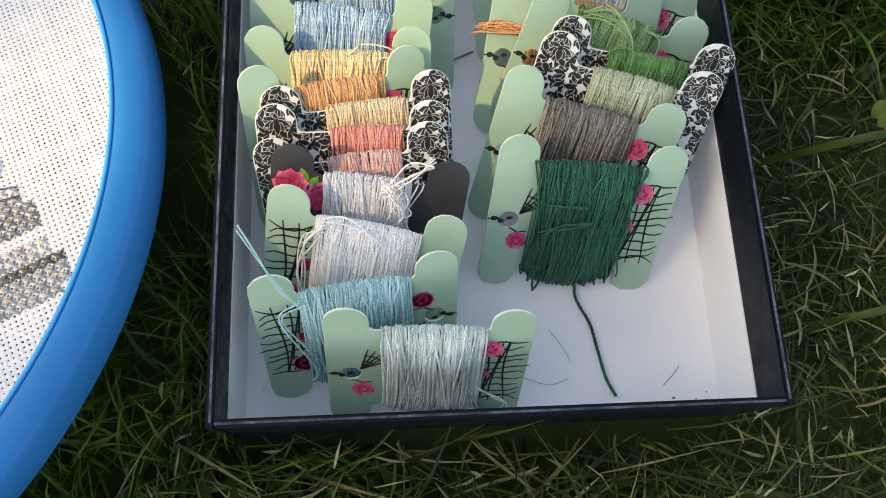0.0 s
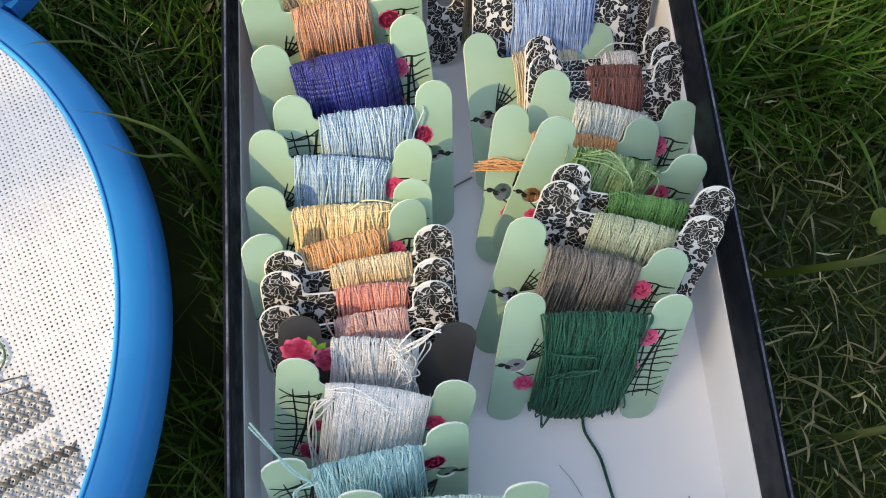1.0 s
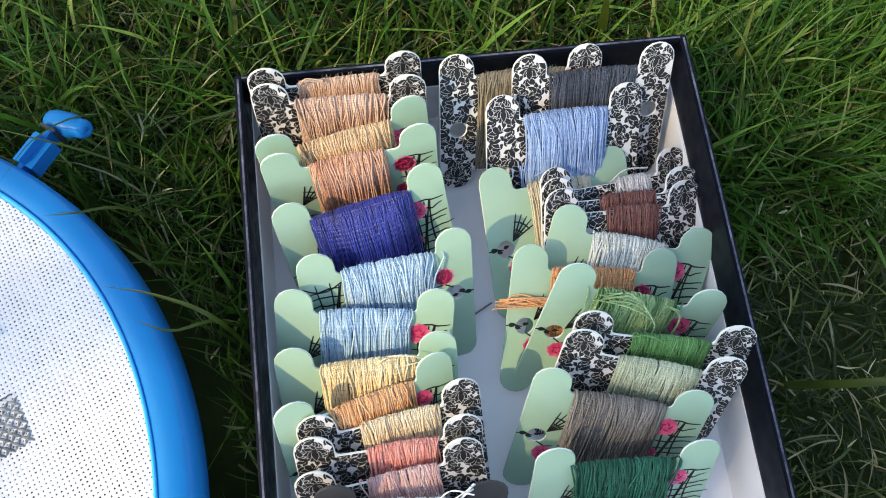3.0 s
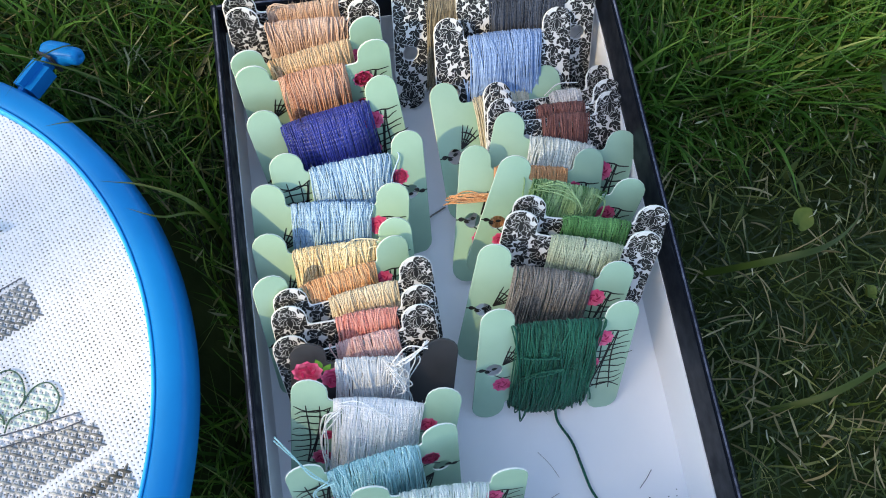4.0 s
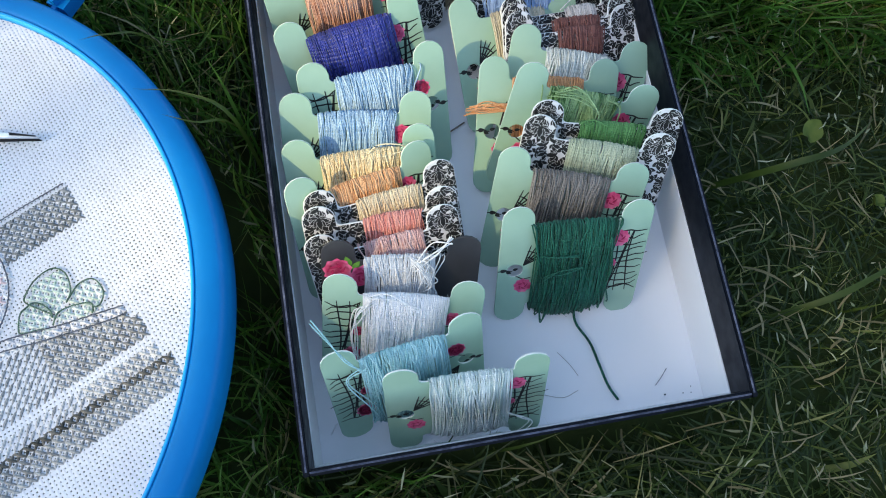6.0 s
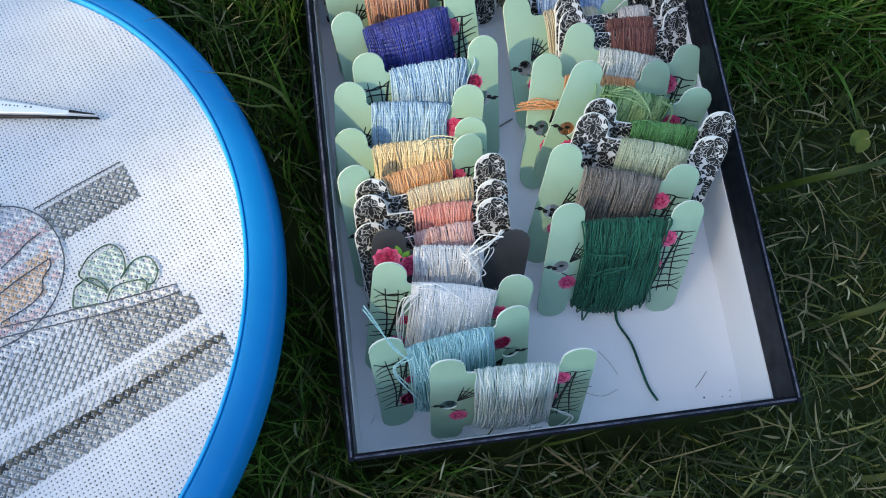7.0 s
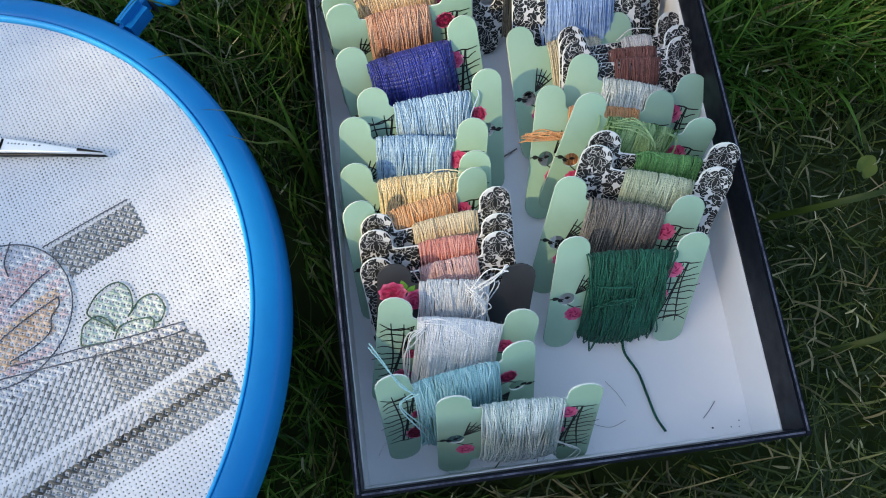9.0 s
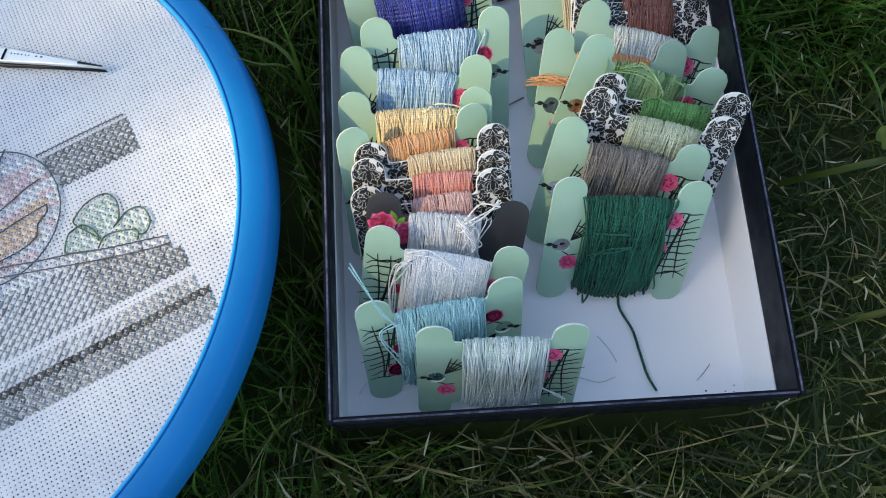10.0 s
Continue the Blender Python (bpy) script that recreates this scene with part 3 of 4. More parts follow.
def damask_print():
    """Feathery black leaf sprays on a white ground over lobes, legs and waist, inked in fine rows."""
    d = 0.00010
    xs = np.arange(-LOBE_X - LOBE_R, LOBE_X + LOBE_R, d)
    ys = np.arange(-CH / 2, CH / 2, d)
    X, Y = np.meshgrid(xs / MM, ys / MM)
    ink = np.zeros(X.shape, bool)
    rng = np.random.default_rng(23)

    def leaf(u0, v0, deg, length, wide, bend):
        a, m = radians(deg), length + 0.6
        r0, r1 = np.searchsorted(ys / MM, (v0 - m, v0 + m))
        c0, c1 = np.searchsorted(xs / MM, (u0 - m, u0 + m))
        U, W = X[r0:r1, c0:c1] - u0, Y[r0:r1, c0:c1] - v0
        s = (U * math.cos(a) + W * math.sin(a)) / length
        t = -U * math.sin(a) + W * math.cos(a) - bend * length * s * np.abs(s)
        q = np.clip(s, 0, 1)
        half = wide / 2 * (0.30 + 0.70 * np.sin(math.pi * q ** 0.8)) * np.sqrt(np.clip(1 - q ** 4, 0, 1))
        gap = (s > 0.1) & (s < 1.12) & (np.abs(t) < half + 0.105)
        cut = ink[r0:r1, c0:c1]
        cut[:] = np.where(gap, False, cut) | ((s > -0.05) & (s < 1) & (np.abs(t) < half))

    def spray(u0, v0, deg, size, lobes, spread):
        order = sorted(range(lobes), key=lambda i: -abs(i - (lobes - 1) / 2))
        for i in order:
            f = i / (lobes - 1) - 0.5
            leaf(u0, v0, deg + spread * f + rng.normal(0, 5), size * (1 - 0.9 * f * f) * rng.uniform(0.88, 1.1), size * rng.uniform(0.47, 0.60), 0.35 * f)

    step = 2.7
    for j in range(-7, 8):
        for i in range(-7, 8):
            u, v = (i + 0.5 * (j % 2)) * step + rng.normal(0, 0.35), j * step * 0.94 + rng.normal(0, 0.35)
            spray(u, v, 90 + 130 * math.sin(0.5 * u + 0.9 * v) + rng.normal(0, 25), rng.uniform(2.0, 2.7), 5, 190)
    for sx in (-1, 1):
        for sy in (-1, 1):
            for k in range(2):
                spray(sx * LOBE_X / MM, sy * (14.2 + 0.8 * k), 90 * sy + 180 * k, 2.6, 7, 200)
    # keep to the card, clear of its edge and hole
    ax, ay = np.abs(X) * MM, np.abs(Y) * MM
    e = 0.00012
    body = (ay < CH / 2 - NOTCH - e) & (ax < LOBE_X + LOBE_R - e)
    lobe = (np.abs(ax - LOBE_X) < LOBE_R - e) & (np.hypot(ax - LOBE_X, np.maximum(ay - (CH / 2 - LOBE_R * 0.97), 0)) < LOBE_R * 0.97 - e)
    ink &= (body | lobe) & (np.hypot(X * MM + LOBE_X - 0.0004, Y * MM + 0.0013) > 0.0022)
    V, F = [], []
    for k, row in enumerate(ink):
        edge = np.flatnonzero(np.diff(np.concatenate([[0], row.astype(int), [0]])))
        for a, c in zip(edge[::2], edge[1::2]):
            n = len(V)
            x0, x1, y0 = xs[0] + a * d, xs[0] + c * d, ys[0] + k * d
            V += [(x0, y0, PRINT_Z), (x1, y0, PRINT_Z), (x1, y0 + d, PRINT_Z), (x0, y0 + d, PRINT_Z)]
            F.append((n, n + 1, n + 2, n + 3))
    return mesh_of("damask_print", V, F, [M_INK])


DAMASK_PRINT = damask_print()


def winding(mat, x0, x1, bulge, seed, sag=0.0, back=0.5, loose=0.35, strand=0.00018):
    """Floss wound round the waist of a card: a close layer, and looser strands across it."""
    rng = np.random.default_rng(seed)
    n1 = max(6, int((x1 - x0) / (strand * 1.45)))
    n2 = int(n1 * 0.9)
    xs = np.concatenate([np.linspace(x0, x1, n1) + rng.normal(0, strand * 0.25, n1), rng.uniform(x0 + 0.0008, x1 - 0.0008, n2)])
    up = np.concatenate([rng.uniform(0.0, 0.10, n1) * MM, rng.uniform(0.10, 0.5, n2) * MM])
    up *= min(1.0, 0.3 + loose)
    n, k = n1 + n2, 24
    th = np.linspace(0, 2 * math.pi, k, endpoint=False)[None]
    mid, half = (x0 + x1) / 2, (x1 - x0) / 2
    prof = np.clip(1 - np.abs((xs - mid) / (half * 1.08)) ** 3.0, 0.05, 1)[:, None]
    c, s_ = np.cos(th), np.sin(th)
    A = CH / 2 - NOTCH + 0.0004 + up[:, None] * 0.8 + prof * 0.0006
    B = 0.0008 + (bulge - 0.0008) * prof + up[:, None] + rng.normal(0, 0.00014, n)[:, None]
    v = A * np.sign(c) * np.abs(c) ** 0.72
    zz = B * np.sign(s_) * np.abs(s_) ** 0.85
    zz = np.where(zz < 0, zz * back, zz)
    v = v - sag * prof * np.clip(-c, 0, 1) * rng.uniform(0.5, 1.15, n)[:, None]
    skew = np.concatenate([rng.normal(0, 0.00012, n1), rng.normal(0, 0.0002 + loose * 0.0016, n2)])[:, None]
    wob = rng.normal(0, 1, (n, 5)) * np.concatenate([np.full(n1, 0.00006), np.full(n2, 0.00017)])[:, None]
    x = xs[:, None] + skew * c + sum(wob[:, i:i + 1] * np.sin((i + 1) * th + 2.1 * i) for i in range(5))
    P = np.stack([x, v, zz], -1)
    rad = strand * rng.uniform(0.85, 1.2, n)[:, None] * rng.uniform(0.85, 1.2, (n, k))
    return tubes("thread_winding", P, rad, 5, mat, closed=True), P


def fuzz(P, mat, seed, count=300):
    """Short fibres that stand off the front and top of the wound strands."""
    rng = np.random.default_rng(seed)
    n, k, _ = P.shape
    i, j = rng.integers(0, n, count), rng.integers(0, k // 2 + 1, count)
    a = P[i, j]
    along = P[i, (j + 1) % k] - P[i, j - 1]
    along /= np.linalg.norm(along, axis=1, keepdims=True) + 1e-9
    off = np.stack([rng.normal(0, .5, count), 0.35 * np.sign(a[:, 1]) * rng.uniform(0, 1, count), rng.uniform(.3, 1, count)], 1)
    L = rng.uniform(0.6, 1.7, count)[:, None] * MM
    t = np.linspace(0, 1, 5)[None, :, None]
    d = along * rng.choice((-1, 1), count)[:, None]
    Q = a[:, None] + (d[:, None] * t + off[:, None] * 0.55 * t * (1.25 - t)) * L[:, None]
    return tubes("fuzz", Q, 0.000035, 3, mat)


def strand_mesh(mat, points, r=0.00038, n=24, count=1, spread=0.0, seed=0, name="loose_strand"):
    rng = np.random.default_rng(seed)
    ps = []
    for i in range(count):
        off = rng.normal(0, spread, (len(points), 3)) if spread else np.zeros((len(points), 3))
        ps.append(spline(np.array(points) + off, n))
    return tubes(name, np.array(ps), r, 6, mat)


seed_no = [100]


def bobbin(kind, left, right, thread, span=(-10.2, 10.2), bulge=2.6, label="", turned=False, sag=0.0, loose=0.35, strands=(), back=0.5, strand=0.00018):
    """A card bobbin that stands in the box and leans on its neighbour. left, right: tops of its two upper lobes."""
    a, b = Vector(left), Vector(right)
    top = (a + b) / 2
    xa = (b - a).normalized()
    h = Vector((-xa.y, xa.x, 0)).normalized()
    side_up = (Vector((0, 0, 1)) - xa * xa.z).normalized()
    rise = min((top.z - 0.0004) / CH, 0.97)
    lean = math.acos(max(0.2, min(1.0, rise / max(side_up.z, 0.5))))
    up = (side_up * math.cos(lean) + (h - xa * h.dot(xa)).normalized() * math.sin(lean)).normalized()
    nz = xa.cross(up).normalized()
    centre = top - up * CH / 2
    m = Matrix((xa, up, nz)).transposed().to_4x4()
    m.translation = centre
    ob = thing("floss_bobbin", m, label, "thread bobbin", "bobbins of embroidery floss in the box")
    turn = Matrix.Diagonal((-1, -1, 1, 1)) if turned else Matrix()
    words = {"mint": "mint green card", "damask": "white card with black damask print", "black": "black card with a pink rose"}[kind]
    c = piece("card", CARD[kind], ob, words, turn)
    if kind == "mint":
        piece("twig_print", TWIG_PRINT, c, "thin black line drawing")
        piece("knot_print", KNOT_PRINT, c)
        for r1, r2 in ROSE_PRINT:
            piece("rose_print", r1, c, "small pink rose print")
            piece("petal_print", r2, c)
    elif kind == "damask":
        piece("damask_print", DAMASK_PRINT, c, "black leafy damask print")
    else:
        piece("rose_print", BLACK_ROSE[0], c, "pink rose print")
        piece("petal_print", BLACK_ROSE[1], c)
        piece("leaf_print", BLACK_ROSE[2], c, "green leaf print")
    seed_no[0] += 1
    me, P = winding(thread, span[0] * MM, span[1] * MM, bulge * MM, seed_no[0], sag * MM, back, loose, strand)
    wound = piece("thread_winding", me, ob)
    tagged(piece("fuzz", fuzz(P, thread, seed_no[0]), wound, "fine stray cotton fibres"), kind="stuff")
    for i, (pts, cnt, spread) in enumerate(strands):
        for k in range(cnt):
            piece("loose_strand", strand_mesh(thread, [tuple(q * MM for q in p) for p in pts], 0.00017, count=1, spread=spread * MM, seed=seed_no[0] + 31 * i + k), ob)
    return ob


F_MINT = floss("pale_sage_floss", (0.5, 0.64, 0.6), (0.7, 0.8, 0.76), fibre=0.06)
F_AQUA = floss("aqua_floss", (0.24, 0.54, 0.60), (0.46, 0.72, 0.76))
F_WHITE = floss("white_lilac_floss", (0.86, 0.89, 0.95), (0.88, 0.90, 0.95), fibre=0.0, thin=0.0)
F_GREYBLUE = floss("grey_blue_floss", (0.58, 0.66, 0.76), (0.8, 0.84, 0.9), fibre=0.06)
F_PINK = floss("pale_pink_floss", (0.76, 0.40, 0.39), (0.78, 0.54, 0.51))
F_SALMON = floss("salmon_floss", (0.76, 0.25, 0.22), (0.78, 0.38, 0.33))
F_CREAM = floss("cream_floss", (0.72, 0.56, 0.38), (0.78, 0.68, 0.50))
F_TAN = floss("orange_tan_floss", (0.7, 0.32, 0.14), (0.8, 0.47, 0.26))
F_YELLOW = floss("pale_yellow_floss", (0.76, 0.56, 0.30), (0.80, 0.68, 0.46))
F_SKY = floss("sky_blue_floss", (0.22, 0.42, 0.70), (0.44, 0.62, 0.80))
F_SKY_DEEP = floss("light_blue_floss", (0.25, 0.46, 0.72), (0.48, 0.64, 0.82))
F_INDIGO = floss("indigo_floss", (0.004, 0.010, 0.15), (0.020, 0.036, 0.30), gloss=0.8, rough=0.42)
F_TERRA = floss("terracotta_floss", (0.52, 0.24, 0.15), (0.66, 0.40, 0.29))
F_BEIGE = floss("golden_beige_floss", (0.52, 0.34, 0.18), (0.68, 0.49, 0.31))
F_ROSEBEIGE = floss("rose_beige_floss", (0.52, 0.34, 0.26), (0.67, 0.49, 0.40))
F_PEACH = floss("peach_floss", (0.58, 0.36, 0.26), (0.70, 0.50, 0.38))
F_DGREEN = floss("dark_green_floss", (0.005, 0.060, 0.036), (0.016, 0.14, 0.09))
F_GREY = floss("warm_grey_floss", (0.13, 0.115, 0.105), (0.29, 0.265, 0.24))
F_SAGE = floss("sage_floss", (0.36, 0.44, 0.30), (0.55, 0.60, 0.44))
F_GREEN = floss("grass_green_floss", (0.045, 0.17, 0.04), (0.13, 0.32, 0.11))
F_VARI = floss("variegated_green_floss", (0.05, 0.17, 0.04), (0.36, 0.52, 0.26), 130)
F_ORANGE = floss("orange_floss", (0.56, 0.24, 0.09), (0.72, 0.38, 0.19))
F_PEARL = floss("pearl_grey_floss", (0.5, 0.55, 0.52), (0.7, 0.73, 0.7))
F_BROWN = floss("red_brown_floss", (0.13, 0.045, 0.042), (0.24, 0.105, 0.092))
F_SILVER = floss("silver_grey_floss", (0.52, 0.52, 0.54), (0.72, 0.71, 0.72))
F_IVORY = floss("ivory_floss", (0.58, 0.50, 0.36), (0.70, 0.64, 0.50))
F_PERI = floss("periwinkle_floss", (0.17, 0.29, 0.56), (0.32, 0.46, 0.72))
F_SLATE = floss("slate_floss", (0.025, 0.032, 0.05), (0.07, 0.085, 0.12))
F_TAUPE = floss("taupe_floss", (0.13, 0.11, 0.08), (0.25, 0.22, 0.16))

# the row beside the hoop, from the open end of the box
bobbin("mint", (0.0245, 0.0192, 0.0340), (0.0550, 0.0180, 0.0340), F_MINT, (-8.5, 10.4), 3.0, "mint card bobbin wound with pale sage grey floss",
       loose=0.6, strands=([((8, -3, 1.2), (14, -6, 2.5), (16, -11, 2.0), (12, -15, 2.4), (8, -14, 2.5)), 2, 0.3], [((-17, -18.3, .6), (-6, -18.2, .8), (4, -17.4, .9), (9, -14, 1.8)), 3, 0.2]))
bobbin("mint", (0.0112, 0.0256, 0.0338), (0.0410, 0.0295, 0.0327), F_AQUA, (-10.6, 10.2), 3.2, "mint card bobbin wound with aqua floss", turned=True,
       loose=0.45, sag=2.0, strands=([((-11, 11, 1.5), (-13.5, 17, 1.4), (-16, 23.5, 0.7), (-18.8, 30, -0.6)), 2, 0.3], [((-10, 12, 2), (-14, 8, 2), (-9, -4, 3.4), (-11, -12, 2)), 2, 0.5]))
bobbin("mint", (0.0146, 0.0436, 0.0310), (0.0442, 0.0374, 0.0296), F_WHITE, (-9.6, 10.6), 4.4, "mint card bobbin wound with white floss", turned=True,
       strand=0.00016, loose=0.10, sag=1.5, strands=([((-8, 12, 2), (-11, 8, 2.4), (-11.8, 0, 2.2), (-10, -9, 2.6)), 5, 0.6], [((-9, 13, 1.5), (-3, 14.2, 3.2), (4, 12, 3.6)), 2, 0.5]))
bobbin("black", (0.0152, 0.0516, 0.0314), (0.0451, 0.0486, 0.0292), F_GREYBLUE, (-9.0, 8.0), 1.7, "black rose-printed card bobbin wound with grey-blue floss",
       loose=0.9, strands=([((3, 13, 1.5), (6.5, 10, 3.2), (6, 2, 3.0), (8, -9, 2.4)), 12, 1.1], [((3, 12, 2), (8, 16, 2.5), (12, 19, 2.0)), 5, 0.8]))
bobbin("damask", (0.0101, 0.0547, 0.0277), (0.0405, 0.0574, 0.0287), F_PINK, (-5.0, 9.8), 1.6, "black and white damask card bobbin wound with pale pink floss")
bobbin("damask", (0.0113, 0.0613, 0.0292), (0.0411, 0.0620, 0.0287), F_SALMON, (-4.5, 9.8), 1.6, "black and white damask card bobbin wound with salmon floss")
bobbin("damask", (0.0118, 0.0655, 0.0287), (0.0414, 0.0692, 0.0279), F_CREAM, (-6.5, 10.2), 1.8, "black and white damask card bobbin wound with cream floss")
bobbin("mint", (0.0074, 0.0681, 0.0318), (0.0373, 0.0752, 0.0272), F_TAN, (-8.0, 10.2), 2.0, "mint card bobbin wound with orange-tan floss")
bobbin("mint", (0.0081, 0.0798, 0.0274), (0.0385, 0.0797, 0.0272), F_YELLOW, (-10.0, 10.2), 2.8, "mint card bobbin wound with pale yellow floss",
       strands=([((2, 13, 1.5), (5, 15.5, 2.5), (10, 15, 2.8), (12, 13, 2.0), (8, 12.6, 2.4)), 1, 0],))
bobbin("mint", (0.0095, 0.0920, 0.0281), (0.0397, 0.0889, 0.0266), F_SKY, (-9.6, 9.8), 2.4, "mint card bobbin wound with sky blue floss")
bobbin("mint", (0.0140, 0.0985, 0.0302), (0.0450, 0.1015, 0.0283), F_SKY_DEEP, (-9.8, 10.2), 2.8, "mint card bobbin wound with light blue floss", turned=True,
       loose=0.8, strands=([((-1, -6, 3.2), (2, -4, 4.4), (5, -6, 4.0)), 6, 0.6],))
bobbin("mint", (0.0095, 0.1102, 0.0306), (0.0398, 0.1159, 0.0311), F_INDIGO, (-11.4, 11.2), 6.6, "mint card bobbin thickly wound with glossy indigo floss", loose=0.15, back=0.3, strand=0.00017)
bobbin("mint", (0.0090, 0.1195, 0.0360), (0.0395, 0.1231, 0.0360), F_TERRA, (-9.2, 7.6), 2.6, "mint card bobbin wound with terracotta floss", loose=0.5)
bobbin("mint", (0.0080, 0.1238, 0.0360), (0.0382, 0.1298, 0.0360), F_BEIGE, (-10.2, 10.6), 5.0, "mint card bobbin wound with golden beige floss", loose=0.5, back=0.25)
bobbin("damask", (0.0080, 0.1360, 0.0360), (0.0390, 0.1350, 0.0360), F_ROSEBEIGE, (-9.8, 10.2), 2.8, "black and white damask card bobbin wound with rose beige floss", loose=0.6, back=0.3)
bobbin("damask", (0.0077, 0.1396, 0.0362), (0.0383, 0.1408, 0.0360), F_PEACH, (-8.5, 9.4), 1.5, "black and white damask card bobbin wound with peach floss", back=0.3,
       strands=([((-8, 13, 1), (-7, 15.5, 1.5), (-3, 14.5, 1.8)), 2, 0.3],))

# the second row, from the open end
bobbin("mint", (0.0592, 0.0530, 0.0314), (0.0894, 0.0509, 0.0296), F_DGREEN, (-10.2, 10.2), 3.0, "mint card bobbin wound with dark green floss", sag=4.0,
       loose=0.7, strands=([((-9.5, 4, 2), (-6, 5, 3.6), (0, 5.4, 4.2)), 3, 0.35], [((-8, -2, 3), (-4, 1, 4.6), (1, 2, 4.8)), 4, 0.35], [((-8, -11, 2.5), (-7.2, -17, 3.2), (-5.5, -13, 3.6)), 2, 0.4], [((8.6, 10, 2.6), (9.6, 0, 2.8), (9.2, -8, 2.4)), 4, 0.3]))
bobbin("mint", (0.0617, 0.0687, 0.0302), (0.0913, 0.0606, 0.0284), F_GREY, (-9.8, 9.8), 3.0, "mint card bobbin wound with warm grey floss", sag=1.0, loose=0.6,
       strands=([((-2, -8, 3.6), (3, -6.6, 4.2), (7, -7.6, 3.6)), 2, 0.3],))
bobbin("damask", (0.0697, 0.0754, 0.0317), (0.0982, 0.0663, 0.0314), F_SAGE, (-6.8, 10.2), 2.2, "black and white damask card bobbin wound with sage floss")
bobbin("damask", (0.0720, 0.0791, 0.0318), (0.1016, 0.0724, 0.0317), F_GREEN, (-6.5, 10.2), 2.0, "black and white damask card bobbin wound with grass green floss",
       strands=([((-7, 13, 1), (-4, 15, 2), (0, 13.6, 2.2)), 1, 0],))
bobbin("mint", (0.0703, 0.0894, 0.0325), (0.0999, 0.0812, 0.0275), F_VARI, (-9.8, 8.6), 2.6, "mint card bobbin wound with variegated green floss", loose=0.9,
       strands=([((-8, 13, 1.5), (-3, 14.5, 3), (2, 11, 4), (3, 4, 4)), 7, 0.9], [((6, 13, 1.5), (9, 12, 3), (9.5, 4, 3)), 2, 0.4]))
bobbin("mint", (0.0618, 0.0971, 0.0239), (0.0929, 0.0934, 0.0210), F_ORANGE, (-10.0, 9.2), 2.0, "mint card bobbin wound with orange floss, its end tied off",
       strands=([((-21.5, 4.6, 1.0), (-16, 5.2, 1.3), (-10, 5.6, 1.9), (-5, 5, 2.8)), 14, 0.6],))
bobbin("mint", (0.0729, 0.1055, 0.0232), (0.1030, 0.0970, 0.0212), F_PEARL, (-9.0, 8.6), 2.0, "mint card bobbin wound with pearl grey floss", loose=0.6)
bobbin("damask", (0.0703, 0.1095, 0.0235), (0.1025, 0.1095, 0.0200), F_BROWN, (-4.0, 8.6), 1.6, "black and white damask card bobbin wound with red-brown floss")
bobbin("damask", (0.0706, 0.1128, 0.0218), (0.1018, 0.1130, 0.0203), F_BROWN, (-5.0, 8.6), 1.4, "black and white damask card bobbin wound with red-brown floss")
bobbin("damask", (0.0705, 0.1160, 0.0201), (0.1018, 0.1195, 0.0164), F_SILVER, (0.0, 9.0), 1.4, "black and white damask card bobbin wound with silver grey floss",
       strands=([((-2, 13, 1), (2, 15.5, 1.8), (8, 15, 1.6)), 1, 0],))
bobbin("mint", (0.0562, 0.1178, 0.0196), (0.0875, 0.1220, 0.0151), F_IVORY, (-7.2, 9.0), 1.2, "mint card bobbin wound with a little ivory floss")
bobbin("damask", (0.0599, 0.1321, 0.0277), (0.0911, 0.1335, 0.0252), F_PERI, (-9.8, 10.2), 3.4, "black and white damask card bobbin wound with periwinkle blue floss", loose=0.6,
       strands=([((-9, -2, 2), (-4, 1, 4.5), (-1, -1, 5), (-3, -6, 5)), 1, 0], [((-11, 2, 1.4), (-10.4, -4, 2), (-9, -9, 2.6)), 4, 0.5]))
bobbin("damask", (0.0683, 0.1395, 0.0318), (0.0968, 0.1395, 0.0318), F_SLATE, (-10.0, 10.2), 1.2, "black and white damask card bobbin wound with slate floss", turned=True)
bobbin("damask", (0.0510, 0.1408, 0.0325), (0.0805, 0.1410, 0.0315), F_TAUPE, (-10.2, 10.2), 1.0, "black and white damask card bobbin wound with taupe floss", back=0.3)

# thread ends and fluff on the bottom of the box
TAIL = spline([(.074, .0335, .004), (.0740, .0300, .0014), (.0742, .0265, .0010), (.0768, .0210, .0008), (.0780, .0150, .0008), (.0792, .0090, .0008), (.0810, .0050, .0008)], 90)
turns = np.linspace(0, 26 * math.pi, 90)
plies = [TAIL + 0.00021 * np.stack([np.cos(turns + k), 0 * turns, np.sin(turns + k)], 1) for k in (0, 2.1, 4.2)]
tagged(piece("thread_tail", tubes("thread_tail", np.array(plies), 0.00019, 6, F_DGREEN)), "loose twisted tail of dark green floss on the white bottom", "thread")
tagged(piece("hair", strand_mesh(M_SPECK, [(.096, .011, .0004), (.0942, .009, .0003), (.092, .007, .0003)], 0.00008, 10, name="hair")), "short dark fibre on the white box bottom", "fibre")
tagged(piece("hair", strand_mesh(F_GREY, [(.0675, .020, .0004), (.0700, .0165, .0006), (.0718, .0130, .0004)], 0.00006, 14, name="hair")), "curved grey fibre on the white box bottom", "fibre")
tagged(piece("hair", strand_mesh(F_GREY, [(.0710, .0092, .0004), (.0665, .0080, .0006), (.0610, .0098, .0005)], 0.00006, 14, name="hair")), "curved grey fibre on the white box bottom", "fibre")
tagged(piece("hair", strand_mesh(F_WHITE, [(.0048, .0085, .0004), (.0065, .0112, .0006), (.0088, .0135, .0004)], 0.00010, 14, name="hair")), "white fibre on the white box bottom", "fibre")
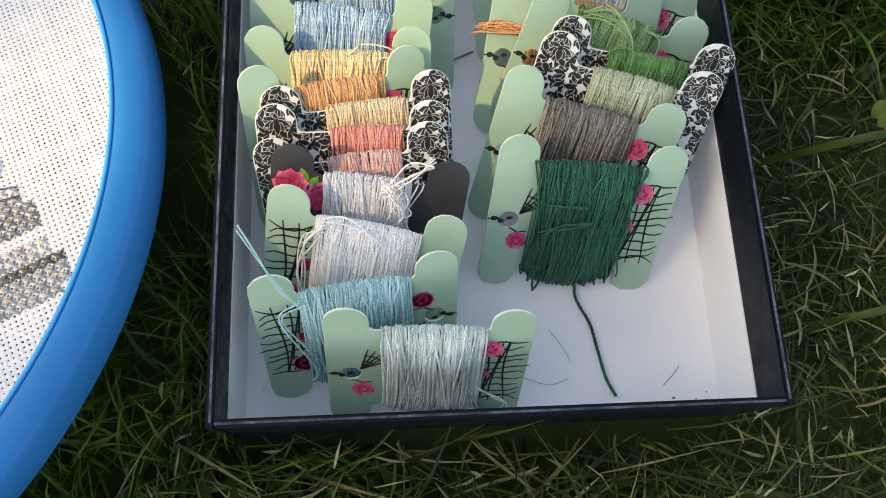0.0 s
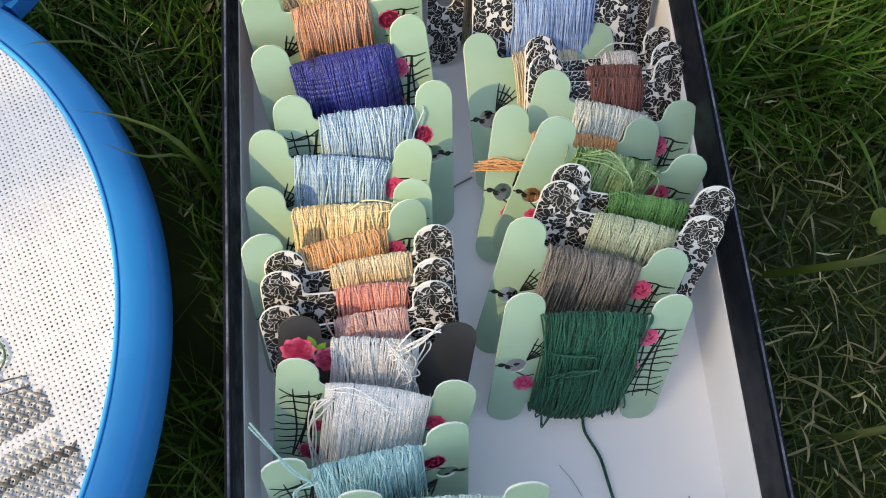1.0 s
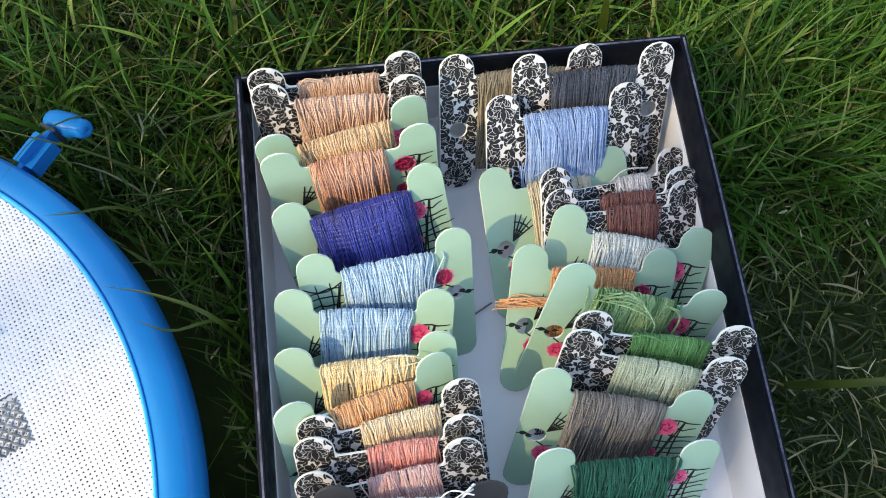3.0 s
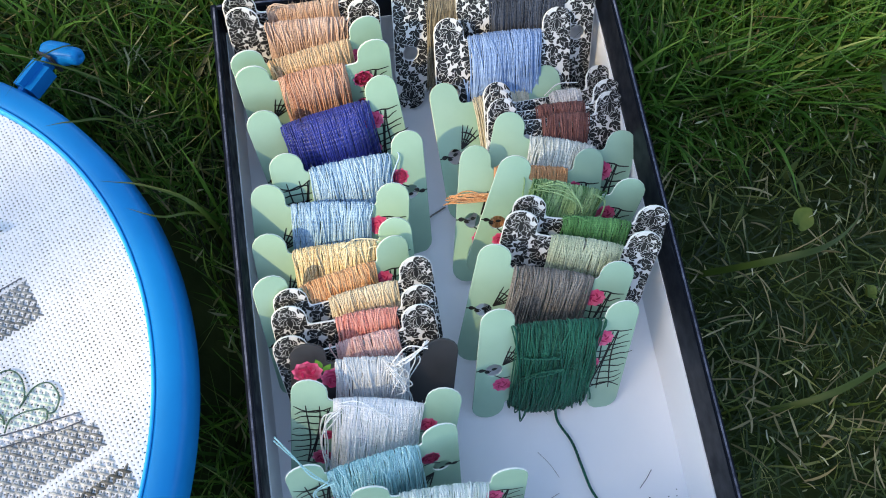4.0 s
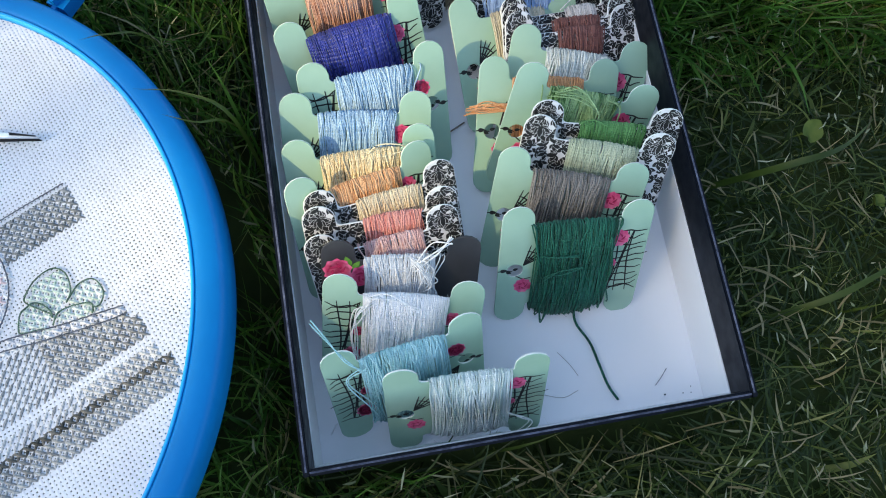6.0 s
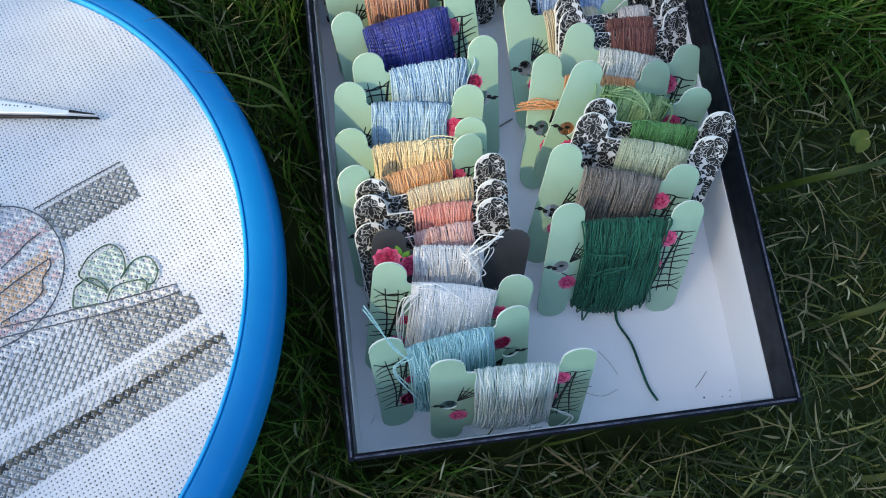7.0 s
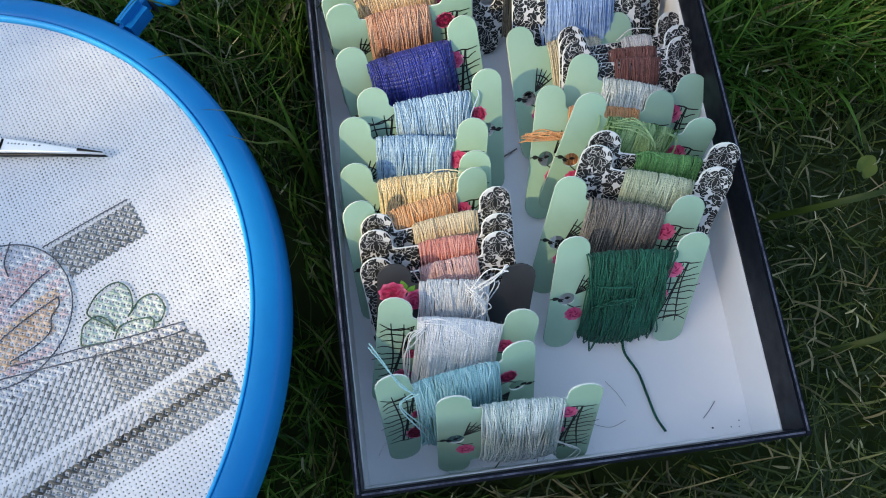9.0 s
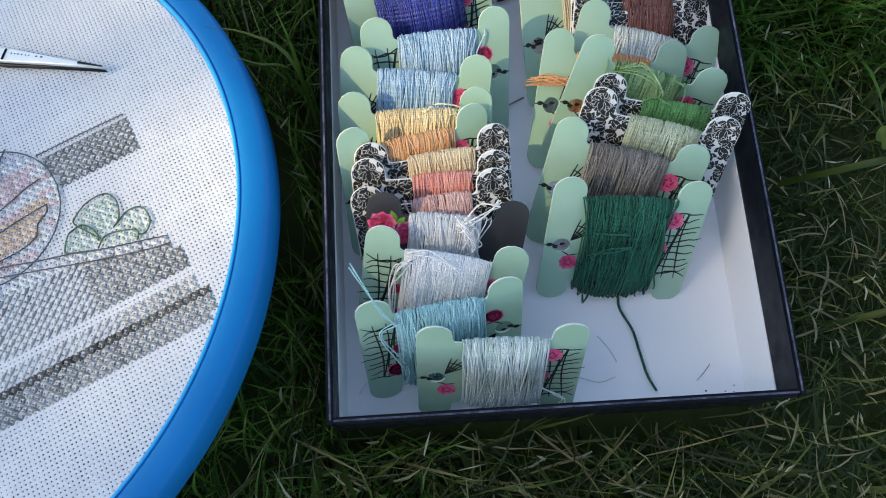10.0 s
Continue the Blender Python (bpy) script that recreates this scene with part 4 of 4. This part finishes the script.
tagged(piece("thread_bit", strand_mesh(F_GREY, [(.046, .0850, .0005), (.050, .0872, .0008), (.0545, .0895, .0005)], 0.00025, 14, name="thread_bit")), "bit of grey thread on the white box bottom", "thread")
speck_me = bpy.data.meshes.new("speck")
bm = bmesh.new()
bmesh.ops.create_icosphere(bm, subdivisions=1, radius=0.00028)
bm.to_mesh(speck_me)
bm.free()
speck_me.materials.append(M_SPECK)
for x, y, k in ((.0940, .0042, 1.2), (.0990, .0038, .8), (.1015, .0052, .8), (.1012, .0036, .7), (.0965, .045, .8), (.098, .060, .6)):
    tagged(piece("speck", speck_me, at=pose(x, y, 0.0001) @ Matrix.Diagonal((k, k * .8, k * .6, 1))), "tiny dark speck of dirt on the box bottom", "speck", "specks in the box")

# ---- the embroidery hoop ----
HU = Vector((0.9056, 0.4211, 0.0511)).normalized()
HV = HOOP_N.cross(HU).normalized()
HU = HV.cross(HOOP_N).normalized()
HM = Matrix((HU, HV, HOOP_N)).transposed().to_4x4()
HM.translation = HOOP_C
hoop = thing("embroidery_hoop", HM, "round blue plastic embroidery hoop holding white evenweave, resting on the grass", "embroidery hoop")


def lathe(name, profile, mat, n=160):
    V, F = [], []
    k = len(profile)
    for i in range(n):
        a = 2 * math.pi * i / n
        V += [(r * math.cos(a), r * math.sin(a), z) for r, z in profile]
        j = (i + 1) % n
        F += [(i * k + s, j * k + s, j * k + (s + 1) % k, i * k + (s + 1) % k) for s in range(k)]
    return mesh_of(name, V, F, [mat], True)


R0, R1 = 0.0938, 0.1008
outer_ring = piece("outer_ring", lathe("outer_ring", [(R0 + .0002, .0002), (R0 + .0003, .0012), (R0 + .0012, .0019), (R0 + .0032, .0022), (R1 - .0012, .0018), (R1 - .0003, .0010), (R1 + .0002, -.0006), (R1 + .0003, -.0068), (R1 - .0006, -.0078), (R0 + .0010, -.0078), (R0 + .0002, -.0070)], M_BLUE), hoop)
piece("inner_ring", lathe("inner_ring", [(R0 - .0030, -.0012), (R0 - .0004, -.0012), (R0 - .0004, -.0075), (R0 - .0030, -.0075)], M_BLUE), hoop)
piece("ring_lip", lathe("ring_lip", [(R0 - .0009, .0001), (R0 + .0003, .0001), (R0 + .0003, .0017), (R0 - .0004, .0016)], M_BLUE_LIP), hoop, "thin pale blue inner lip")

# clamp arm and thumb screw at the far side of the ring
LUG_A = math.atan2(Vector((0.0672, 0.0915, 0.0)).dot(HV), Vector((0.0672, 0.0915, 0.0)).dot(HU))
LUG_M = pose(0, 0, 0, 0, 0, math.degrees(LUG_A))
piece("lug", box_mesh("lug", R1 - 0.001, R1 + 0.0112, -0.0031, 0.0027, -0.0068, 0.0016, M_BLUE, 0.0022), hoop, "rounded clamp arm", LUG_M)
# no opening is cut; a black strip gives the slit's shade
piece("slit", box_mesh("slit", R1 + 0.0110, R1 + 0.0117, -0.0026, 0.0022, -0.0060, 0.0006, M_CARD_BLACK, 0.0002), hoop, "black strip painted as the clamp's shaded slit", LUG_M)
piece("thumb_screw", lathe("thumb_screw", [(0.0002, -0.0044), (0.0016, -0.0042), (0.0026, -0.0034), (0.0030, -0.0020), (0.0030, 0.0034), (0.0024, 0.0042), (0.0023, 0.0070), (0.0016, 0.0080), (0.0002, 0.0082)], M_BLUE, 24), hoop,
      "blue plastic thumb screw", LUG_M @ pose(R1 + 0.0144, 0, -0.0030, 80, 0, 8))

# woven ground cloth: ribbons of thread that pass over and under each other
PITCH, HALF = 0.00102, 0.00037


def weave(along, seed):
    rng = np.random.default_rng(seed)
    V, F = [], []
    base = 0
    m = int(R0 / PITCH)
    for i in range(-m, m + 1):
        c = i * PITCH
        ext = math.sqrt(max(R0 * R0 - c * c, 0))
        k = int(ext / PITCH)
        if k < 1:
            continue
        j = np.arange(-k, k + 1)
        t = j * PITCH
        sag = 0.0
        h = 0.00010 * np.where((i + j + along) % 2 == 0, 1, -1) + sag
        w = HALF * (1 + rng.uniform(-0.15, 0.15, len(j))) * rng.uniform(0.88, 1.1)
        o = c + rng.normal(0, 0.00002, len(j))
        rows = []
        for d, dz in ((-1, -0.00006), (0, 0.00009), (1, -0.00006)):
            rows.append(np.stack([t, o + d * w, h + dz] if along == 0 else [o + d * w, t, h + dz], 1))
        V.append(np.stack(rows, 1).reshape(-1, 3))
        b = base + np.arange(len(j) - 1)[:, None] * 3 + np.arange(2)[None]
        F.append(np.stack([b, b + 1, b + 4, b + 3] if along else [b, b + 3, b + 4, b + 1], -1).reshape(-1, 4))
        base += len(j) * 3
    return mesh_of("cloth_threads", np.concatenate(V).tolist(), np.concatenate(F).tolist(), [M_CLOTH], True)


cloth = tagged(piece("cloth", weave(0, 1), hoop, "white evenweave linen with open holes"), kind="stuff")
tagged(piece("cross_threads", weave(1, 2), cloth, "white linen cross threads"), kind="stuff")


# cross stitches over two threads, drawn in the hoop's plane
CELL = PITCH * 2


def stitches(name, inside, mat, full=True, seed=0, r=0.00033, density=1.0, region=(0, 95, -75, 20)):
    rng = np.random.default_rng(seed)
    P = []
    for i in range(int(region[0] * MM / CELL), int(region[1] * MM / CELL)):
        for j in range(int(region[2] * MM / CELL), int(region[3] * MM / CELL)):
            x, y = (i + .5) * CELL + PITCH / 2, (j + .5) * CELL + PITCH / 2   # corners fall in the holes of the weave
            part_of = inside(x / MM, y / MM + 1.8)
            if math.hypot(x, y) > R0 - 0.002 or not part_of or rng.random() > density:
                continue
            q = CELL * 0.46
            for d, z in (((1, 1), 0.00014), ((1, -1), 0.00030))[:2 if full is True or (full is not False and x / MM > full) else 1]:
                jx, jy = rng.normal(0, 0.00007, 2)
                P.append([(x + jx + t * q * d[0], y + jy + t * q * d[1], (z + 0.0004) * (1 - t * t) - 0.0003) for t in (-1, -.5, 0, .5, 1)])
    return tubes(name, np.array(P), r, 5, mat, uv_len=0.8)


def back_stitch(name, lines, mat, r=0.00014):
    P = []
    for pts in lines:
        p = spline([(x * MM, y * MM - 0.0018, 0.0006) for x, y in pts], max(4, 6 * len(pts)))
        for a, b in zip(p[:-1], p[1:]):
            a, b = Vector(a), Vector(b)
            P.append([tuple(a.lerp(b, t) + Vector((0, 0, 0.00022 * (1 - (2 * t - 1) ** 2)))) for t in (-.05, .25, .5, .75, 1.05)])
    return tubes(name, np.array(P), r, 5, mat)


def line_v(u, p, q):
    return p[1] + (q[1] - p[1]) * (u - p[0]) / (q[0] - p[0])


L_A = ((36.5, -27.3), (68.0, -37.4))
CC, CR = (31.0, -9.1), 17.9
S_GREY = floss("grey_stitch", (0.14, 0.15, 0.15), (0.27, 0.28, 0.28))
S_MIDGREY = floss("mid_grey_stitch", (0.21, 0.21, 0.205), (0.38, 0.38, 0.37))
S_PALE = floss("pale_grey_stitch", (0.40, 0.39, 0.38), (0.58, 0.57, 0.55))
S_DARK = floss("charcoal_stitch", (0.05, 0.048, 0.04), (0.16, 0.15, 0.13))
S_WHITE = floss("white_stitch", (0.66, 0.68, 0.78), (0.80, 0.80, 0.86))
S_PEACH = floss("peach_stitch", (0.68, 0.44, 0.27), (0.76, 0.56, 0.42))
S_ROSE = floss("pale_rose_stitch", (0.70, 0.46, 0.47), (0.76, 0.60, 0.60))
S_GREEN = floss("pale_green_stitch", (0.58, 0.72, 0.60), (0.70, 0.80, 0.71))
S_LINE = floss("dark_outline", (0.05, 0.06, 0.08), (0.12, 0.13, 0.16))
S_LINE_G = floss("dark_green_outline", (0.05, 0.11, 0.07), (0.12, 0.20, 0.14))


def in_circle(x, y, k=1.0):
    return math.hypot(x - CC[0], y - CC[1]) < CR * k


def below_shelf(x, y):
    return y < line_v(x, *L_A)


PETALS = (
    ((53.5, -27.5), (51.7, -24.9), (49.4, -21.2), (50.2, -19.6), (53.1, -17.7), (56.3, -17.1), (58.7, -17.7), (60.1, -19.9), (60.1, -22.7), (59.1, -25.4), (57.4, -26.8)),
    ((57.4, -26.8), (59.1, -25.8), (61.3, -24.6), (63.6, -24.6), (65.3, -25.8), (65.8, -28.7), (65.2, -30.5), (63.5, -31.9), (61.9, -31.4)),
    ((50.4, -29.4), (45.8, -27.5), (45.6, -26.0), (47.3, -23.1), (49.1, -22.5), (51.1, -22.5), (52.8, -24.5), (53.5, -26.8), (53.2, -28.1)),
    ((52.6, -29.9), (54.0, -28.4), (55.2, -27.9), (58.0, -28.3), (61.8, -30.0), (62.0, -31.6), (61.3, -32.6)))
PEACH = ((14, -14.0), (33.5, -11.8), (38.9, -11.0), (45.4, -10.4), (44.5, -14.7), (41.8, -16.6), (40.3, -19.6), (36.3, -21.0), (29.5, -21.2), (15, -21))
ROSE = ((20, -3), (37.3, -0.3), (39.9, 1.1), (43.7, -1.4), (44.9, -5.0), (41.7, -6.1), (38.7, -7.2), (34.2, -8.7), (22, -10))


def in_shape(x, y, ring):
    odd = False
    for (ax, ay), (bx, by) in zip(ring, ring[1:] + ring[:1]):
        if (ay > y) != (by > y) and x < ax + (bx - ax) * (y - ay) / (by - ay):
            odd = not odd
    return odd


def in_petal(x, y):
    return any(in_shape(x, y, p) for p in PETALS)


def peach_zone(x, y):
    return in_circle(x, y, .92) and in_shape(x, y, PEACH)


def rose_zone(x, y):
    return in_circle(x, y, .92) and not peach_zone(x, y) and (in_shape(x, y, ROSE) or math.sin(1.55 * (y + 0.12 * x)) > 0.35)


for nm, test, mat, full, dens in (
        ("grey_block", lambda x, y: 46 < x < 69.5 and -9.2 < y < 1.2 and not in_circle(x, y, 1.0), S_GREY, True, 1),
        ("peach_block", peach_zone, S_PEACH, True, 1),
        ("rose_block", rose_zone, S_ROSE, True, 1),
        ("white_block", lambda x, y: in_circle(x, y) and not peach_zone(x, y) and not rose_zone(x, y), S_WHITE, True, 1),
        ("green_block", in_petal, S_GREEN, True, 1),
        ("shelf_block", lambda x, y: 5 < x < 68 and not in_circle(x, y, 1.0) and not in_petal(x, y) and 0 < line_v(x, *L_A) + 2.6 - y < 2.8 + max(0, (45 - x)) * .3, S_WHITE, True, .95),
        ("upper_grey_bar", lambda x, y: below_shelf(x, y) and -44.2 < y < line_v(x, *L_A) - max(0, 48 - x) * .20 and x < 69.5, S_MIDGREY, 47, 1),
        ("pale_bar", lambda x, y: -50.8 < y < -46.7 and x < 70.5, S_PALE, 52, 1),
        ("charcoal_bar", lambda x, y: -52.7 < y <= -50.8 and x < 71, S_DARK, True, 1),
        ("lower_grey_bar", lambda x, y: -58.9 < y <= -52.7 and x < 72, S_MIDGREY, True, 1)):
    tagged(piece(nm, stitches(nm, test, mat, full, 7, 0.00038 if nm == "charcoal_bar" else 0.00033, dens), hoop, nm.replace("_", " ") + " of cross stitches"), kind="stuff")

ring = [(CC[0] + CR * math.cos(a), CC[1] + CR * math.sin(a)) for a in np.linspace(0, 2 * math.pi, 20)]
piece("outline_stitch", back_stitch("outline_stitch", [
    ring, [(29.1, -22.3), (39.1, -25.8), (45.4, -27.7), (53.7, -30.8), (67.9, -35.2)], [(10, -18.5), (28.2, -24.6), (41.6, -29.2), (49.9, -32.2), (61.7, -35.9), (67.9, -37.3)],
    [(46.5, 1.2), (58, 1.2), (69.4, 1.0)], [(34.2, -8.7), (38.7, -7.2), (41.7, -6.1), (45.3, -5.4)], [(20, -17), (33.5, -14.1), (38.9, -13.3), (45, -12.8)],
    [(45, -12.8), (44.5, -14.7), (41.8, -16.6), (40.3, -19.6), (36.3, -21.0), (29.5, -21.2)], [(40.1, 7.1), (37, 3), (36.5, -1)]], S_LINE, 0.00017), hoop, "dark backstitched outlines")
piece("petal_outline", back_stitch("petal_outline", [list(p) for p in PETALS], S_LINE_G, 0.00017), hoop, "dark green backstitched outlines")

# ---- embroidery scissors on the cloth ----
tip, piv = Vector((0.0696, 0.0132)), Vector((0.0453, 0.0330))
sd = (tip - piv).normalized()
SA = math.degrees(math.atan2(sd.y, sd.x))
scis = thing("embroidery_scissors", HM @ pose(piv.x, piv.y, 0.0011, 0, 0, SA), "small closed steel embroidery scissors lying on the cloth", "scissors")


def blade_shape(low, high):
    """A straight tapering blade with its shoulder at the pivot end."""
    return [(-0.006, high * 1.05), (0.0045, high), (0.016, high * 0.62), (0.0318, 0.00012), (0.0321, -0.0001), (0.016, low * 0.55), (0.0045, low), (-0.006, low * 1.05)]


top_blade = piece("upper_blade", flat_shape("upper_blade", [blade_shape(-0.0018, 0.0020)[::-1]], 0.0012, M_STEEL, 0.0002), scis, "bright polished blade", pose(0, 0, 0.0016))
# the lower blade's shade is in its dark colour
piece("lower_blade", flat_shape("lower_blade", [blade_shape(-0.0023, 0.0014)[::-1]], 0.0012, M_STEEL_DARK, 0.0002), scis, "blade edge, its shade painted dark", pose(0, 0, 0.0003))
piece("bevel", box_mesh("bevel", 0.0040, 0.0046, -0.0016, 0.0018, 0.0004, 0.0009, M_STEEL_DARK, 0.0002), top_blade, "dark shoulder line")
# flat dark wedge that paints the shade in the tip's hollow
piece("tip_shade", flat_shape("tip_shade", [[(0.0250, -0.0001), (0.0250, 0.0006), (0.0318, 0.00012), (0.0318, -0.0001)]], 0.0003, M_STEEL_DARK), top_blade, "dark tip, shade of its hollow painted on", pose(0, 0, 0.0007))
for i, (x, w) in enumerate(((0.0060, .0007), (0.0070, .0006), (0.0079, .0007), (0.0089, .0008), (0.0101, .0006), (0.0110, .0006), (0.0130, .0011), (0.0144, .0012))):
    piece("engraving", box_mesh("engraving", x, x + w * .45, 0.0004, 0.0008, 0.00058, 0.00064, M_STEEL_DARK), top_blade)
screw_me = lathe("pivot_screw", [(0.0001, 0.0016), (0.0012, 0.0016), (0.0015, 0.0012), (0.0015, 0.0), (0.0001, 0.0)], M_STEEL_DARK, 20)
piece("pivot_screw", screw_me, scis, "dark pivot screw", pose(-0.0005, 0, 0.0018))
for sgn in (1, -1):
    shank = spline([(-0.005, -sgn * 0.0005, .0010), (-0.016, sgn * 0.0018, .0010), (-0.026, sgn * 0.0036, .0010)], 16)
    bow = np.array([(-0.0355 + 0.0105 * math.cos(a), sgn * 0.0098 + 0.0075 * math.sin(a), .0010) for a in np.linspace(0, 2 * math.pi, 28)])
    piece("handle", tubes("handle", shank, 0.0014, 10, M_STEEL), scis, "steel shank")
    piece("finger_bow", tubes("finger_bow", bow, 0.0012, 10, M_STEEL), scis, "steel finger ring")
